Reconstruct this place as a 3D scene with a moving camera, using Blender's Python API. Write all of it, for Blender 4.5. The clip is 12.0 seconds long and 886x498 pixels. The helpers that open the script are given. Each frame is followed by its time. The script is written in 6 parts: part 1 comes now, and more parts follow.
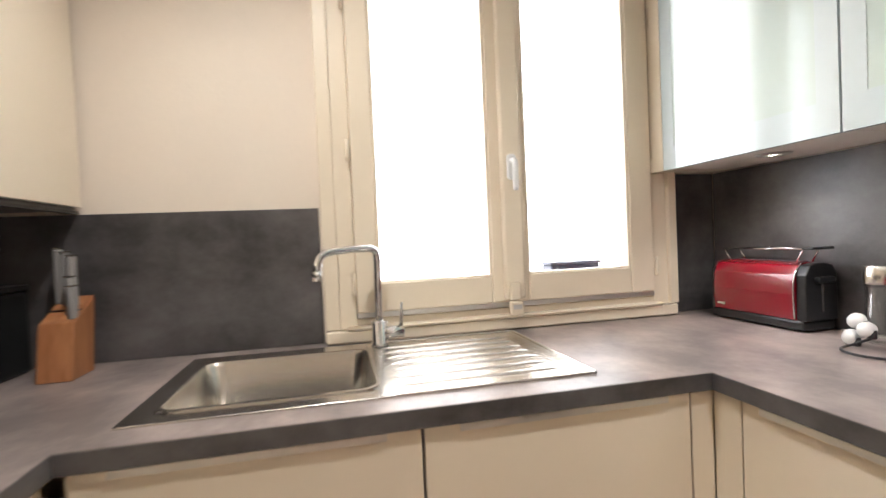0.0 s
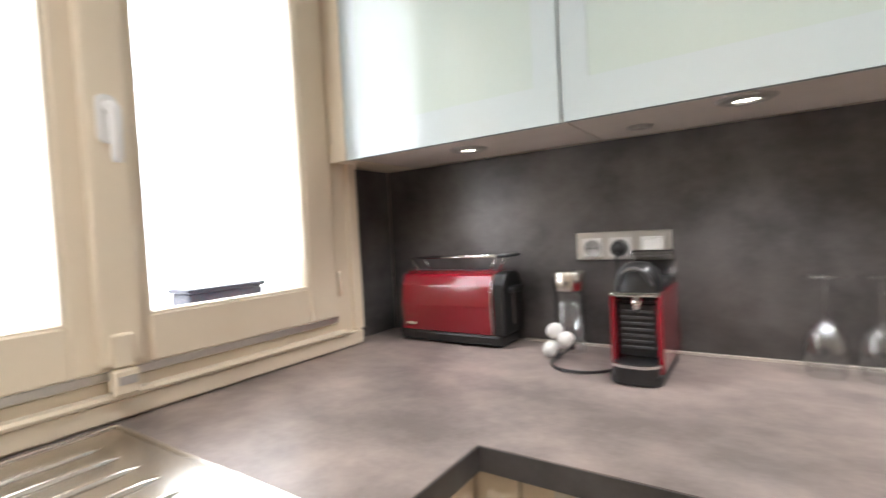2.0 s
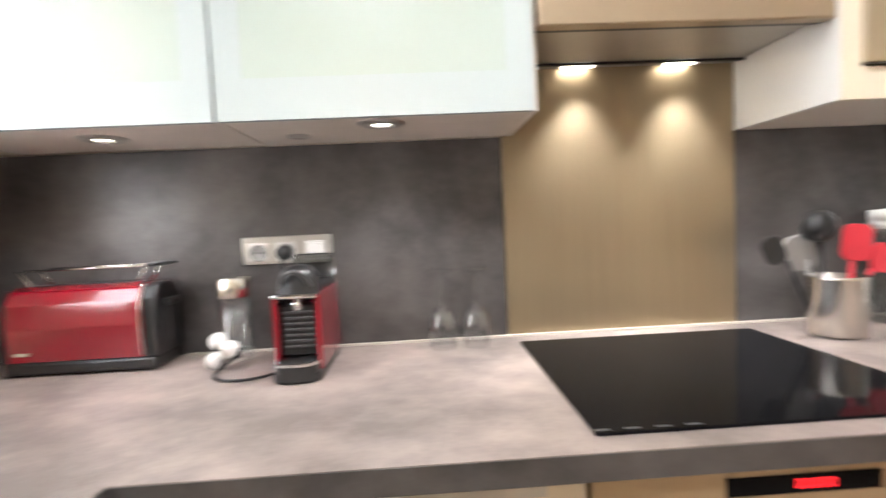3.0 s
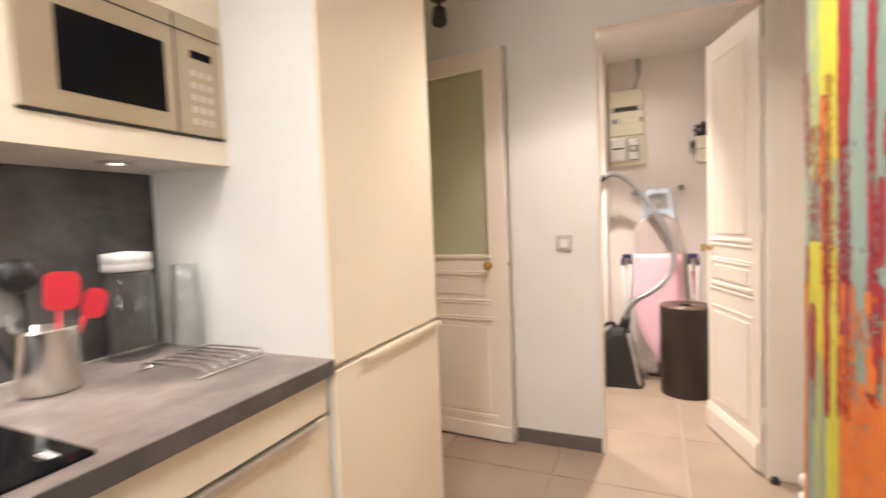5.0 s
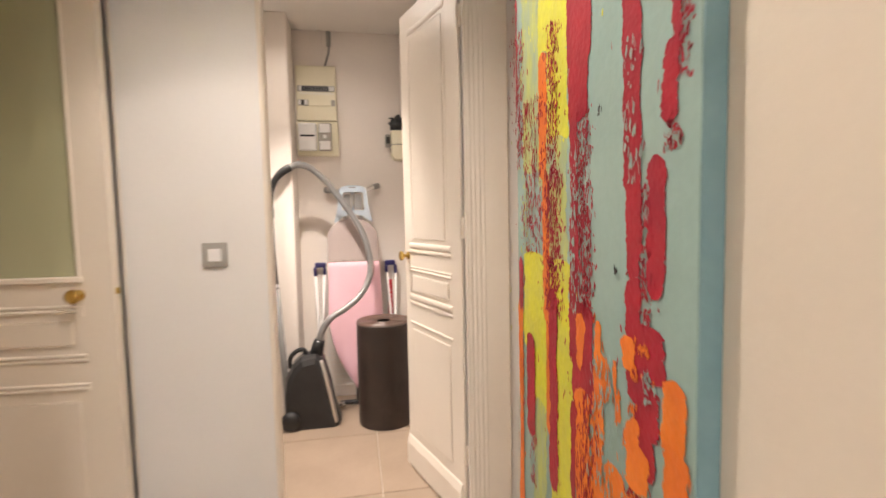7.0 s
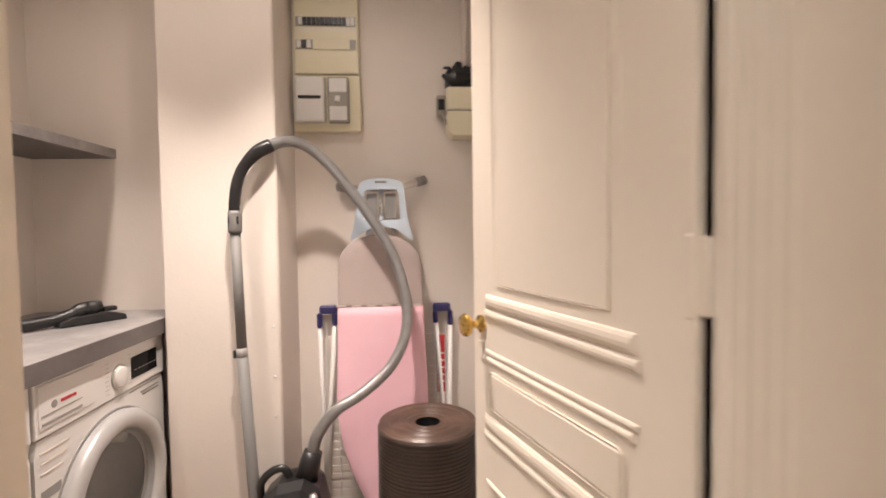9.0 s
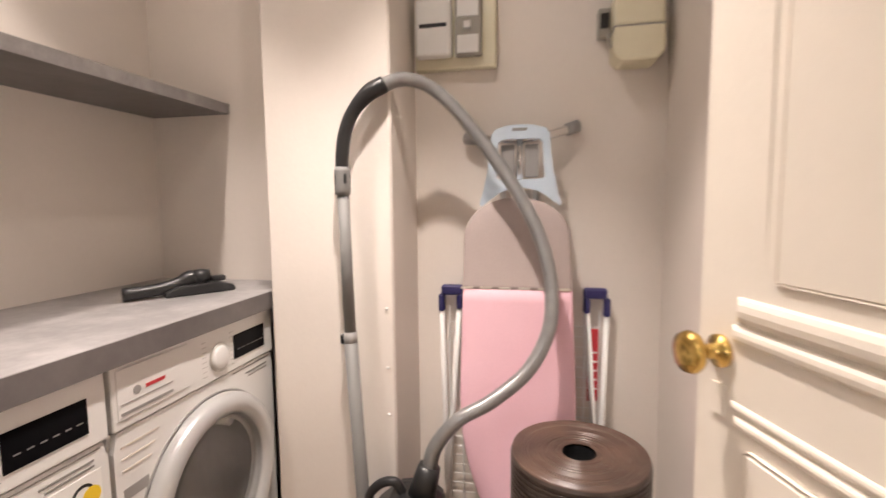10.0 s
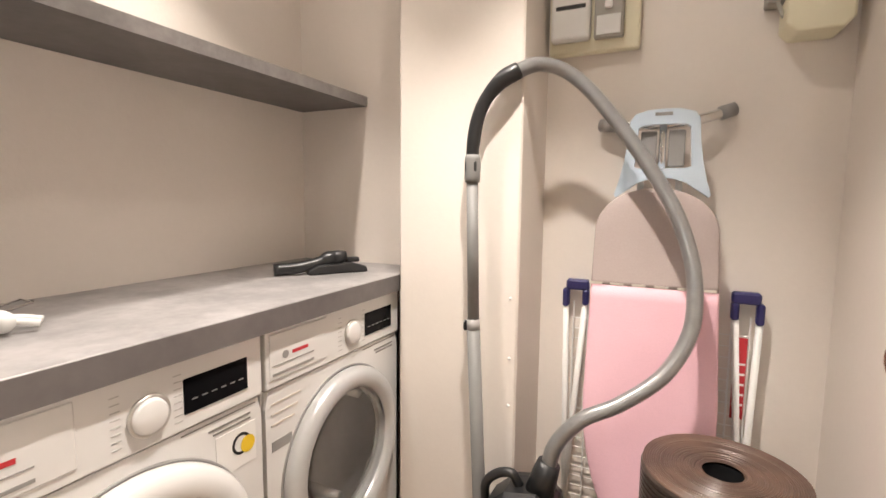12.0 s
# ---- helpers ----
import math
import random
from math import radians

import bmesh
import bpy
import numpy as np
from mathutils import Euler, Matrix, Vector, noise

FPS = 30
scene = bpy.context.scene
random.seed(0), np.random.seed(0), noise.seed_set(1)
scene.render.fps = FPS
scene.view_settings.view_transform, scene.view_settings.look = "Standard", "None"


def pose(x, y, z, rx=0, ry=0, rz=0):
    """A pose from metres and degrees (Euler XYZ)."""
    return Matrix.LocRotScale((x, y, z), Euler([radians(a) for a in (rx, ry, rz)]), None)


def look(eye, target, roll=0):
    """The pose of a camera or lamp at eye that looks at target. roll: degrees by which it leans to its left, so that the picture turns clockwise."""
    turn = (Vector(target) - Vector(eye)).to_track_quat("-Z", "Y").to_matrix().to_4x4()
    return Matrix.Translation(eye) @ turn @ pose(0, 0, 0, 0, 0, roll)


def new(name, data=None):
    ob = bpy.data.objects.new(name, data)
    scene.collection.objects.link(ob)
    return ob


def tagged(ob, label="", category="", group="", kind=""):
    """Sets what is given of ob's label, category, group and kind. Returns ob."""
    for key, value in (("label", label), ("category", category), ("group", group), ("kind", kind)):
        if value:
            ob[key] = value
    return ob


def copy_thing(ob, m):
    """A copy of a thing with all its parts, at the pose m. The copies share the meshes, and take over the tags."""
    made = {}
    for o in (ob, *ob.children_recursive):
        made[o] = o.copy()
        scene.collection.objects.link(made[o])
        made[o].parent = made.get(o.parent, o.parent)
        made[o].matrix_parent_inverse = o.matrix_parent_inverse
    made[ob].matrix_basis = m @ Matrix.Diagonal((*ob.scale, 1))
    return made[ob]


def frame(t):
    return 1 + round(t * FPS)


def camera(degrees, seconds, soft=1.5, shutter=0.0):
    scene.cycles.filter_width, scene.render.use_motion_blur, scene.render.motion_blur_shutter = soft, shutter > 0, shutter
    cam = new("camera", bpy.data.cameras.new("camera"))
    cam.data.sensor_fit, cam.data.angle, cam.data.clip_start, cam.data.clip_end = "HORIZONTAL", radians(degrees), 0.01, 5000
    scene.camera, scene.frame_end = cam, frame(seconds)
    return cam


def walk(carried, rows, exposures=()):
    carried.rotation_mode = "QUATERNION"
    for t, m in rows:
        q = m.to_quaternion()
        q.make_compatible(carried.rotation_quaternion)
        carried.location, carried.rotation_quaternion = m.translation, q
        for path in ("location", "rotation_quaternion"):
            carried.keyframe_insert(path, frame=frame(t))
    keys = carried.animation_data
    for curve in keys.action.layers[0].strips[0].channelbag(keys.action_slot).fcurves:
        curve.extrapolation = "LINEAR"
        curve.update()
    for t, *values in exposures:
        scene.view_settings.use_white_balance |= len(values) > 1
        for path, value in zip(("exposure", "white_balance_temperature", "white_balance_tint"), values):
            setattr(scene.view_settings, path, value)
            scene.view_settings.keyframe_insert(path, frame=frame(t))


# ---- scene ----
cam = camera(86.1, 12.0, shutter=0.5)
PATH = [
    (0, (0.206, 0.22, 1.23), (0.651, 2.169, 1.184), -2.5),
    (0.5, (0.264, 0.437, 1.228), (0.913, 2.328, 1.201), -3.0),
    (1, (0.334, 0.608, 1.229), (1.302, 2.358, 1.204), -3.4),
    (1.5, (0.393, 0.709, 1.213), (1.697, 2.225, 1.189), -3.5),
    (2, (0.408, 0.747, 1.225), (2.069, 1.859, 1.154), -3.0),
    (2.5, (0.362, 0.753, 1.243), (2.279, 1.315, 1.134), -2.9),
    (3, (0.405, 0.687, 1.222), (2.4, 0.602, 1.106), -2.7),
    (3.5, (0.392, 0.575, 1.224), (2.28, -0.073, 1.098), -2.2),
    (3.7, (0.364, 0.532, 1.234), (2.157, -0.344, 1.104), -2.3),
    (5.3, (0.241, 0.232, 1.246), (0.81, -1.682, 1.133), -2.2),
    (5.5, (0.232, 0.168, 1.24), (0.653, -1.783, 1.118), -2.1),
    (6, (0.22, -0.064, 1.233), (0.268, -2.057, 1.071), -2.2),
    (6.5, (0.217, -0.255, 1.226), (0.003, -2.236, 1.059), -1.8),
    (7, (0.192, -0.486, 1.231), (-0.166, -2.448, 1.091), -1.2),
    (7.2, (0.208, -0.608, 1.235), (-0.223, -2.557, 1.108), -1.0),
    (8.8, (0.079, -1.684, 1.239), (-0.121, -3.672, 1.159), -0.8),
    (9, (0.088, -1.792, 1.234), (-0.042, -3.786, 1.157), -0.8),
    (9.5, (0.104, -2.012, 1.213), (0.216, -4.007, 1.111), -0.8),
    (10, (0.139, -2.193, 1.204), (0.546, -4.142, 1.018), -0.6),
    (10.5, (0.141, -2.288, 1.179), (0.807, -4.159, 0.94), -1.2),
    (11, (0.166, -2.313, 1.164), (0.986, -4.117, 0.895), -1.0),
    (11.5, (0.174, -2.268, 1.166), (1.05, -4.049, 0.918), -0.1),
    (12, (0.181, -2.192, 1.184), (1.033, -3.99, 0.979), 0.6),
]
EXPOSURES = [(0.0, 0.18, 6120, 10), (0.8, 0.07, 6100, 10), (1.5, -0.08, 6080, 10), (2.5, 0.27, 6020, 10), (3.5, 0.74, 6130, 10), (4.5, 0.55, 6300, 10), (5.5, 0.45, 6550, 12),
             (6.0, 0.38, 6680, 13), (6.5, 0.38, 6620, 12), (7.0, 0.25, 6490, 10), (9.0, -0.08, 6530, 13), (10.0, -0.04, 6350, 12), (11.0, 0.05, 6300, 9), (12.0, 0.14, 6250, 7)]
walk(cam, [(t, look(eye, target, roll)) for t, eye, target, roll in PATH], EXPOSURES)

# ---- world, daylight and lamps ----
world = bpy.data.worlds.new("sky")
scene.world = world
world.use_nodes = True
wn = world.node_tree.nodes
sky = wn.new("ShaderNodeTexSky")
sky.sky_type = "NISHITA"
sky.sun_disc = False
sky.sun_elevation = radians(38)
sky.sun_rotation = radians(140)
world.node_tree.links.new(sky.outputs["Color"], wn["Background"].inputs["Color"])
wn["Background"].inputs["Strength"].default_value = 0.12

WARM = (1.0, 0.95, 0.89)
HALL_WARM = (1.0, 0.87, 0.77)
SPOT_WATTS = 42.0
CABINET_WATTS = 5.5
HOOD_WATTS = 20.0
DAYLIGHT = 7.0


def spot_lamp(x, y, z, watts, cone, blend, colour=WARM, size=0.03):
    lamp = bpy.data.lights.new("spot_light", "SPOT")
    lamp.energy, lamp.color, lamp.spot_size, lamp.spot_blend, lamp.shadow_soft_size = watts, colour, radians(cone), blend, size
    ob = new("spot_light", lamp)
    ob.matrix_world = look((x, y, z), (x, y - 0.0001, z - 1))
    return ob


# ---- materials ----
def material(name, colour, rough=0.5, metal=0.0, second=None, scale=4.0, grain=0.0, grain_scale=60.0, bump=0.0,
             bump_scale=40.0, stretch=(1, 1, 1), coat=0.0, detail=4.0, spread=(0.35, 0.65), vary=0.0, rough2=None):
    """A surface with clouds of a second colour, fine grain and fine relief."""
    m = bpy.data.materials.new(name)
    m.use_nodes = True
    n, l = m.node_tree.nodes, m.node_tree.links
    b = n["Principled BSDF"]
    b.inputs["Roughness"].default_value = rough
    b.inputs["Metallic"].default_value = metal
    b.inputs["Coat Weight"].default_value = coat
    b.inputs["Coat Roughness"].default_value = 0.05
    co = n.new("ShaderNodeTexCoord")
    mp = n.new("ShaderNodeMapping")
    mp.inputs["Scale"].default_value = stretch
    l.new(co.outputs["Object"], mp.inputs["Vector"])
    second = second or tuple(c * 0.93 for c in colour)
    big = n.new("ShaderNodeTexNoise")
    big.inputs["Scale"].default_value, big.inputs["Detail"].default_value = scale, detail
    big.inputs["Roughness"].default_value = 0.66 if detail >= 8 else 0.5
    l.new(mp.outputs[0], big.inputs["Vector"])
    ramp = n.new("ShaderNodeValToRGB")
    ramp.color_ramp.elements[0].position, ramp.color_ramp.elements[1].position = spread
    ramp.color_ramp.elements[0].color = (*second, 1)
    ramp.color_ramp.elements[1].color = (*colour, 1)
    l.new(big.outputs["Fac"], ramp.inputs["Fac"])
    out = ramp.outputs["Color"]
    if grain:
        fine = n.new("ShaderNodeTexNoise")
        fine.inputs["Scale"].default_value, fine.inputs["Detail"].default_value = grain_scale, 3
        l.new(mp.outputs[0], fine.inputs["Vector"])
        hsv = n.new("ShaderNodeHueSaturation")
        mr = n.new("ShaderNodeMapRange")
        mr.inputs["To Min"].default_value, mr.inputs["To Max"].default_value = 1 - grain, 1 + grain
        l.new(fine.outputs["Fac"], mr.inputs["Value"])
        l.new(mr.outputs[0], hsv.inputs["Value"])
        l.new(out, hsv.inputs["Color"])
        out = hsv.outputs["Color"]
    if vary:
        info = n.new("ShaderNodeObjectInfo")
        hsv = n.new("ShaderNodeHueSaturation")
        mr = n.new("ShaderNodeMapRange")
        mr.inputs["To Min"].default_value, mr.inputs["To Max"].default_value = 1 - vary, 1 + vary
        l.new(info.outputs["Random"], mr.inputs["Value"])
        l.new(mr.outputs[0], hsv.inputs["Value"])
        l.new(out, hsv.inputs["Color"])
        out = hsv.outputs["Color"]
    l.new(out, b.inputs["Base Color"])
    if rough2 is not None:
        mr = n.new("ShaderNodeMapRange")
        mr.inputs["To Min"].default_value, mr.inputs["To Max"].default_value = rough, rough2
        l.new(big.outputs["Fac"], mr.inputs["Value"])
        l.new(mr.outputs[0], b.inputs["Roughness"])
    if bump:
        rel = n.new("ShaderNodeTexNoise")
        rel.inputs["Scale"].default_value, rel.inputs["Detail"].default_value = bump_scale, 3
        l.new(mp.outputs[0], rel.inputs["Vector"])
        bp = n.new("ShaderNodeBump")
        bp.inputs["Strength"].default_value, bp.inputs["Distance"].default_value = bump, 0.004
        l.new(rel.outputs["Fac"], bp.inputs["Height"])
        l.new(bp.outputs["Normal"], b.inputs["Normal"])
    return m


def glow(name, colour, strength):
    m = bpy.data.materials.new(name)
    m.use_nodes = True
    b = m.node_tree.nodes["Principled BSDF"]
    b.inputs["Base Color"].default_value = (*colour, 1)
    b.inputs["Emission Color"].default_value = (*colour, 1)
    b.inputs["Emission Strength"].default_value = strength
    return m


def thin_glass(name):
    """Thin blown glass: light passes straight through, with a glossy skin."""
    m = bpy.data.materials.new(name)
    m.use_nodes = True
    n, l = m.node_tree.nodes, m.node_tree.links
    n.remove(n["Principled BSDF"])
    see, shine, mix, fres = n.new("ShaderNodeBsdfTransparent"), n.new("ShaderNodeBsdfGlossy"), n.new("ShaderNodeMixShader"), n.new("ShaderNodeLayerWeight")
    see.inputs["Color"].default_value = (0.95, 0.96, 0.96, 1)
    shine.inputs["Roughness"].default_value = 0.07
    fres.inputs["Blend"].default_value = 0.25
    amount = n.new("ShaderNodeMapRange")
    amount.inputs["To Min"].default_value, amount.inputs["To Max"].default_value = 0.05, 0.50
    l.new(fres.outputs["Facing"], amount.inputs["Value"])
    l.new(amount.outputs[0], mix.inputs[0])
    l.new(see.outputs[0], mix.inputs[1])
    l.new(shine.outputs[0], mix.inputs[2])
    l.new(mix.outputs[0], n["Material Output"].inputs["Surface"])
    return m


def clear(name, colour=(1, 1, 1), rough=0.0, ior=1.45):
    m = bpy.data.materials.new(name)
    m.use_nodes = True
    b = m.node_tree.nodes["Principled BSDF"]
    b.inputs["Base Color"].default_value = (*colour, 1)
    b.inputs["Roughness"].default_value = rough
    b.inputs["IOR"].default_value = ior
    b.inputs["Transmission Weight"].default_value = 1.0
    return m


M_WALL = material("cream_wall_paint", (0.78, 0.69, 0.58), 0.75, second=(0.72, 0.63, 0.53), scale=1.2, grain=0.02, bump=0.12, bump_scale=90)
M_HALLWALL = material("white_wall_paint", (0.77, 0.755, 0.74), 0.7, second=(0.73, 0.715, 0.70), scale=1.5, grain=0.02, bump=0.1, bump_scale=90)
M_CLOSET = material("pale_wall_paint", (0.80, 0.738, 0.68), 0.7, second=(0.76, 0.70, 0.64), scale=1.5, grain=0.02, bump=0.12, bump_scale=80)
M_CEIL = material("ceiling_paint", (0.82, 0.79, 0.74), 0.8, scale=2, grain=0.01, bump=0.08, bump_scale=100)
M_FRONT = material("cream_lacquer", (0.81, 0.715, 0.57), 0.28, second=(0.79, 0.695, 0.55), scale=2, grain=0.01, bump=0.02, bump_scale=200, coat=0.3)
M_CARCASS = material("white_laminate", (0.80, 0.79, 0.76), 0.3, scale=2, grain=0.01, bump=0.02, bump_scale=150, coat=0.2)
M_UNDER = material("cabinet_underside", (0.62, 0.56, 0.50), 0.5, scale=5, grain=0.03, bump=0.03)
M_FROST = material("frosted_glass_front", (0.52, 0.595, 0.56), 0.25, second=(0.50, 0.57, 0.51), scale=1.5, grain=0.01, coat=0.6, bump=0.02, bump_scale=30)
M_FROSTFRAME = material("lacquered_glass_border", (0.55, 0.615, 0.615), 0.2, scale=1.5, grain=0.01, coat=0.6)
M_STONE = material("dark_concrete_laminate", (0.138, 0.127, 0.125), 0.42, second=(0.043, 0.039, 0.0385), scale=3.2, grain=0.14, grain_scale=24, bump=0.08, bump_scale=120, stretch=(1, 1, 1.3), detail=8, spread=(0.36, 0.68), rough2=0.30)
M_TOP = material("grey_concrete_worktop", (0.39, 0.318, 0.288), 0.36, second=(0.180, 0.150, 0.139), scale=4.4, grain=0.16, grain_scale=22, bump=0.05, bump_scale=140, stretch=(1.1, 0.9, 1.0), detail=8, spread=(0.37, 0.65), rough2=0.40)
M_GOLD = material("brushed_bronze_panel", (0.36, 0.285, 0.18), 0.40, metal=0.7, second=(0.32, 0.25, 0.16), scale=3, grain=0.08, grain_scale=90, stretch=(1, 1, 0.03), bump=0.05, bump_scale=200)
M_STEEL = material("brushed_steel", (0.70, 0.67, 0.62), 0.20, metal=1.0, second=(0.64, 0.61, 0.56), scale=6, grain=0.03, grain_scale=150, stretch=(0.1, 1, 1), rough2=0.26)
M_CHROME = material("chrome", (0.78, 0.78, 0.78), 0.06, metal=1.0, second=(0.74, 0.74, 0.74), scale=3)
M_ALU = material("aluminium_profile", (0.66, 0.64, 0.60), 0.32, metal=0.9, scale=8, grain=0.05)
M_GREYMETAL = material("grey_hood_metal", (0.42, 0.40, 0.37), 0.38, metal=0.6, scale=5, grain=0.04)
M_WINDOW = material("cream_window_paint", (0.80, 0.70, 0.55), 0.4, second=(0.76, 0.66, 0.51), scale=3, grain=0.02, bump=0.06, bump_scale=60)
M_DOOR = material("ivory_door_paint", (0.80, 0.73, 0.64), 0.38, second=(0.77, 0.70, 0.61), scale=2.5, grain=0.02, bump=0.07, bump_scale=70)
M_TRIM = material("white_trim_paint", (0.80, 0.74, 0.66), 0.42, second=(0.77, 0.71, 0.63), scale=3, grain=0.02, bump=0.05, bump_scale=60)
M_BRASS = material("polished_brass", (0.72, 0.50, 0.16), 0.18, metal=1.0, second=(0.60, 0.40, 0.12), scale=30)
M_BLACK = material("black_plastic", (0.014, 0.014, 0.015), 0.35, second=(0.022, 0.022, 0.023), scale=8, grain=0.08, bump=0.03, bump_scale=160)
M_GLOSSBLACK = material("gloss_black_glass", (0.006, 0.006, 0.007), 0.06, second=(0.008, 0.008, 0.009), scale=4)
M_GLOSSBLACK.node_tree.nodes["Principled BSDF"].inputs["Specular IOR Level"].default_value = 0.06
M_RED = material("red_lacquer", (0.26, 0.007, 0.019), 0.16, second=(0.23, 0.006, 0.016), scale=5, coat=0.8)
M_REDPLASTIC = material("red_silicone", (0.75, 0.035, 0.06), 0.4, scale=8)
M_WHITE = material("white_plastic", (0.80, 0.79, 0.77), 0.35, scale=6, grain=0.01, bump=0.02)
M_ENAMEL = material("white_enamel", (0.76, 0.752, 0.74), 0.25, second=(0.74, 0.732, 0.72), scale=2, grain=0.01, coat=0.3)
M_GREYPLASTIC = material("grey_plastic", (0.30, 0.29, 0.28), 0.4, scale=8, grain=0.04)
M_PRINT = material("grey_print", (0.22, 0.21, 0.20), 0.6, scale=20)
M_PALEPRINT = material("pale_grey_print", (0.46, 0.45, 0.44), 0.6, scale=20)
M_DARKSLAT = material("dark_grille_plastic", (0.07, 0.07, 0.072), 0.3, scale=20)
M_REDPRINT = material("red_print", (0.50, 0.03, 0.04), 0.5, scale=20)
M_YELLOW = material("yellow_print", (0.80, 0.55, 0.03), 0.5, scale=20)
M_DRUM = material("drum_steel", (0.55, 0.55, 0.55), 0.35, metal=0.9, scale=20, grain=0.1)
M_WOOD = material("beech_wood", (0.46, 0.20, 0.085), 0.45, second=(0.34, 0.13, 0.052), scale=14, grain=0.12, grain_scale=40, stretch=(3, 3, 0.4), bump=0.08, bump_scale=60)
M_TILE = material("beige_floor_tile", (0.36, 0.275, 0.205), 0.33, second=(0.31, 0.235, 0.175), scale=3.5, grain=0.06, grain_scale=50, bump=0.05, bump_scale=60, vary=0.05, rough2=0.45)
M_JOINT = material("floor_joint", (0.60, 0.52, 0.44), 0.85, scale=30, grain=0.1, bump=0.1)
M_PLINTH = material("grey_tile_plinth", (0.13, 0.115, 0.105), 0.45, second=(0.10, 0.09, 0.085), scale=6, grain=0.08)
M_GREEN = material("green_frosted_pane", (0.44, 0.45, 0.30), 0.30, second=(0.40, 0.41, 0.265), scale=1.2, grain=0.01, bump=0.03, bump_scale=120)
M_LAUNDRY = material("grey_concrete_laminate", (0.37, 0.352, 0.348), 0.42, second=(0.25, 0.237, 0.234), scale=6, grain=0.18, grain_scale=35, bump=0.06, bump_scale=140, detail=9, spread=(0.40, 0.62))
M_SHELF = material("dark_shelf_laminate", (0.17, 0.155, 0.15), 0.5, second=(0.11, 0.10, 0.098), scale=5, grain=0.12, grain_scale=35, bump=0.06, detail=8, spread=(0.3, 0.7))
M_HOSE = material("ribbed_grey_hose", (0.33, 0.328, 0.325), 0.28, metal=0.55, second=(0.29, 0.288, 0.285), scale=30)
M_POLE = material("grey_tube", (0.20, 0.196, 0.19), 0.55, metal=0.0, scale=10, grain=0.03)
M_PINK = material("pink_cotton", (0.78, 0.49, 0.55), 0.85, second=(0.75, 0.46, 0.52), scale=4, grain=0.05, grain_scale=220, bump=0.15, bump_scale=260)
M_TAUPE = material("taupe_cotton", (0.43, 0.36, 0.335), 0.85, second=(0.39, 0.325, 0.305), scale=4, grain=0.06, grain_scale=220, bump=0.15, bump_scale=260)
M_SILVER = material("silver_blue_plastic", (0.50, 0.57, 0.64), 0.3, metal=0.25, scale=6)
M_NAVY = material("navy_plastic", (0.024, 0.021, 0.11), 0.4, scale=10)
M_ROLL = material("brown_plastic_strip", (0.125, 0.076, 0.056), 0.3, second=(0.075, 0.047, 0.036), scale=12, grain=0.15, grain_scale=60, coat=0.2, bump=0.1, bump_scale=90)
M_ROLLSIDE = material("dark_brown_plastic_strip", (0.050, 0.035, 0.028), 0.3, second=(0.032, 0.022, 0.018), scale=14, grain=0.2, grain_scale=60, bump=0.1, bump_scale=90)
M_YELLOWED = material("yellowed_plastic", (0.80, 0.755, 0.58), 0.45, second=(0.76, 0.71, 0.53), scale=6, grain=0.02)
M_METERGREY = material("meter_grey", (0.36, 0.34, 0.30), 0.4, scale=8)
M_OUTSIDE = glow("bright_courtyard", (1.0, 1.0, 1.0), DAYLIGHT)
M_LAMP = glow("lamp_disc", (1.0, 0.90, 0.74), 14.0)
M_REDLED = glow("red_digits", (1.0, 0.02, 0.03), 0.9)
M_GLASS = clear("window_glass")
M_CLEAR = thin_glass("clear_glass")
M_DARKGLASS = clear("smoked_glass", (0.55, 0.56, 0.57), 0.02)
M_TEAL = material("teal_paint", (0.33, 0.46, 0.42), 0.6, second=(0.28, 0.41, 0.38), scale=3, grain=0.06, grain_scale=60, bump=0.2, bump_scale=70)
M_PRED = material("crimson_paint", (0.40, 0.012, 0.03), 0.5, second=(0.32, 0.01, 0.03), scale=14, grain=0.1, bump=0.4, bump_scale=90)
M_PYELLOW = material("lime_paint", (0.70, 0.70, 0.04), 0.5, second=(0.62, 0.62, 0.08), scale=14, grain=0.1, bump=0.4, bump_scale=90)
M_PORANGE = material("orange_paint", (0.80, 0.21, 0.02), 0.5, second=(0.72, 0.16, 0.02), scale=14, grain=0.1, bump=0.4, bump_scale=90)
M_PWASH = material("lime_glaze", (0.50, 0.56, 0.16), 0.55, second=(0.36, 0.46, 0.30), scale=26, grain=0.1, bump=0.3, bump_scale=90, stretch=(1, 1, 0.35))
M_PSIDE = material("teal_canvas_edge", (0.21, 0.34, 0.37), 0.7, second=(0.17, 0.29, 0.32), scale=6, grain=0.06)


# ---- mesh helpers ----
def root_of(ob):
    while ob.parent:
        ob = ob.parent
    return ob


def part(name, bm, mat, parent=None, label="", smooth=False, local=False):
    """Links bm, drawn in world metres, as one mesh under a thing or a part."""
    if parent is not None and not local:
        r = root_of(parent)
        if r.type == "EMPTY":
            bmesh.ops.translate(bm, vec=-r.location, verts=bm.verts)
    me = bpy.data.meshes.new(name)
    bm.to_mesh(me)
    bm.free()
    me.materials.append(mat)
    if smooth:
        for p in me.polygons:
            p.use_smooth = True
    ob = new(name, me)
    if parent is not None:
        ob.parent = parent
    if label:
        ob["label"] = label
    return ob


def thing(name, x, y, z, label, category, group="", kind=""):
    ob = new(name)
    ob.empty_display_size = 0.05
    ob.location = (x, y, z)
    return tagged(ob, label, category, group, kind)


def structure(name, bm, mat, smooth=False):
    return tagged(part(name, bm, mat, None, "", smooth), kind="structure")


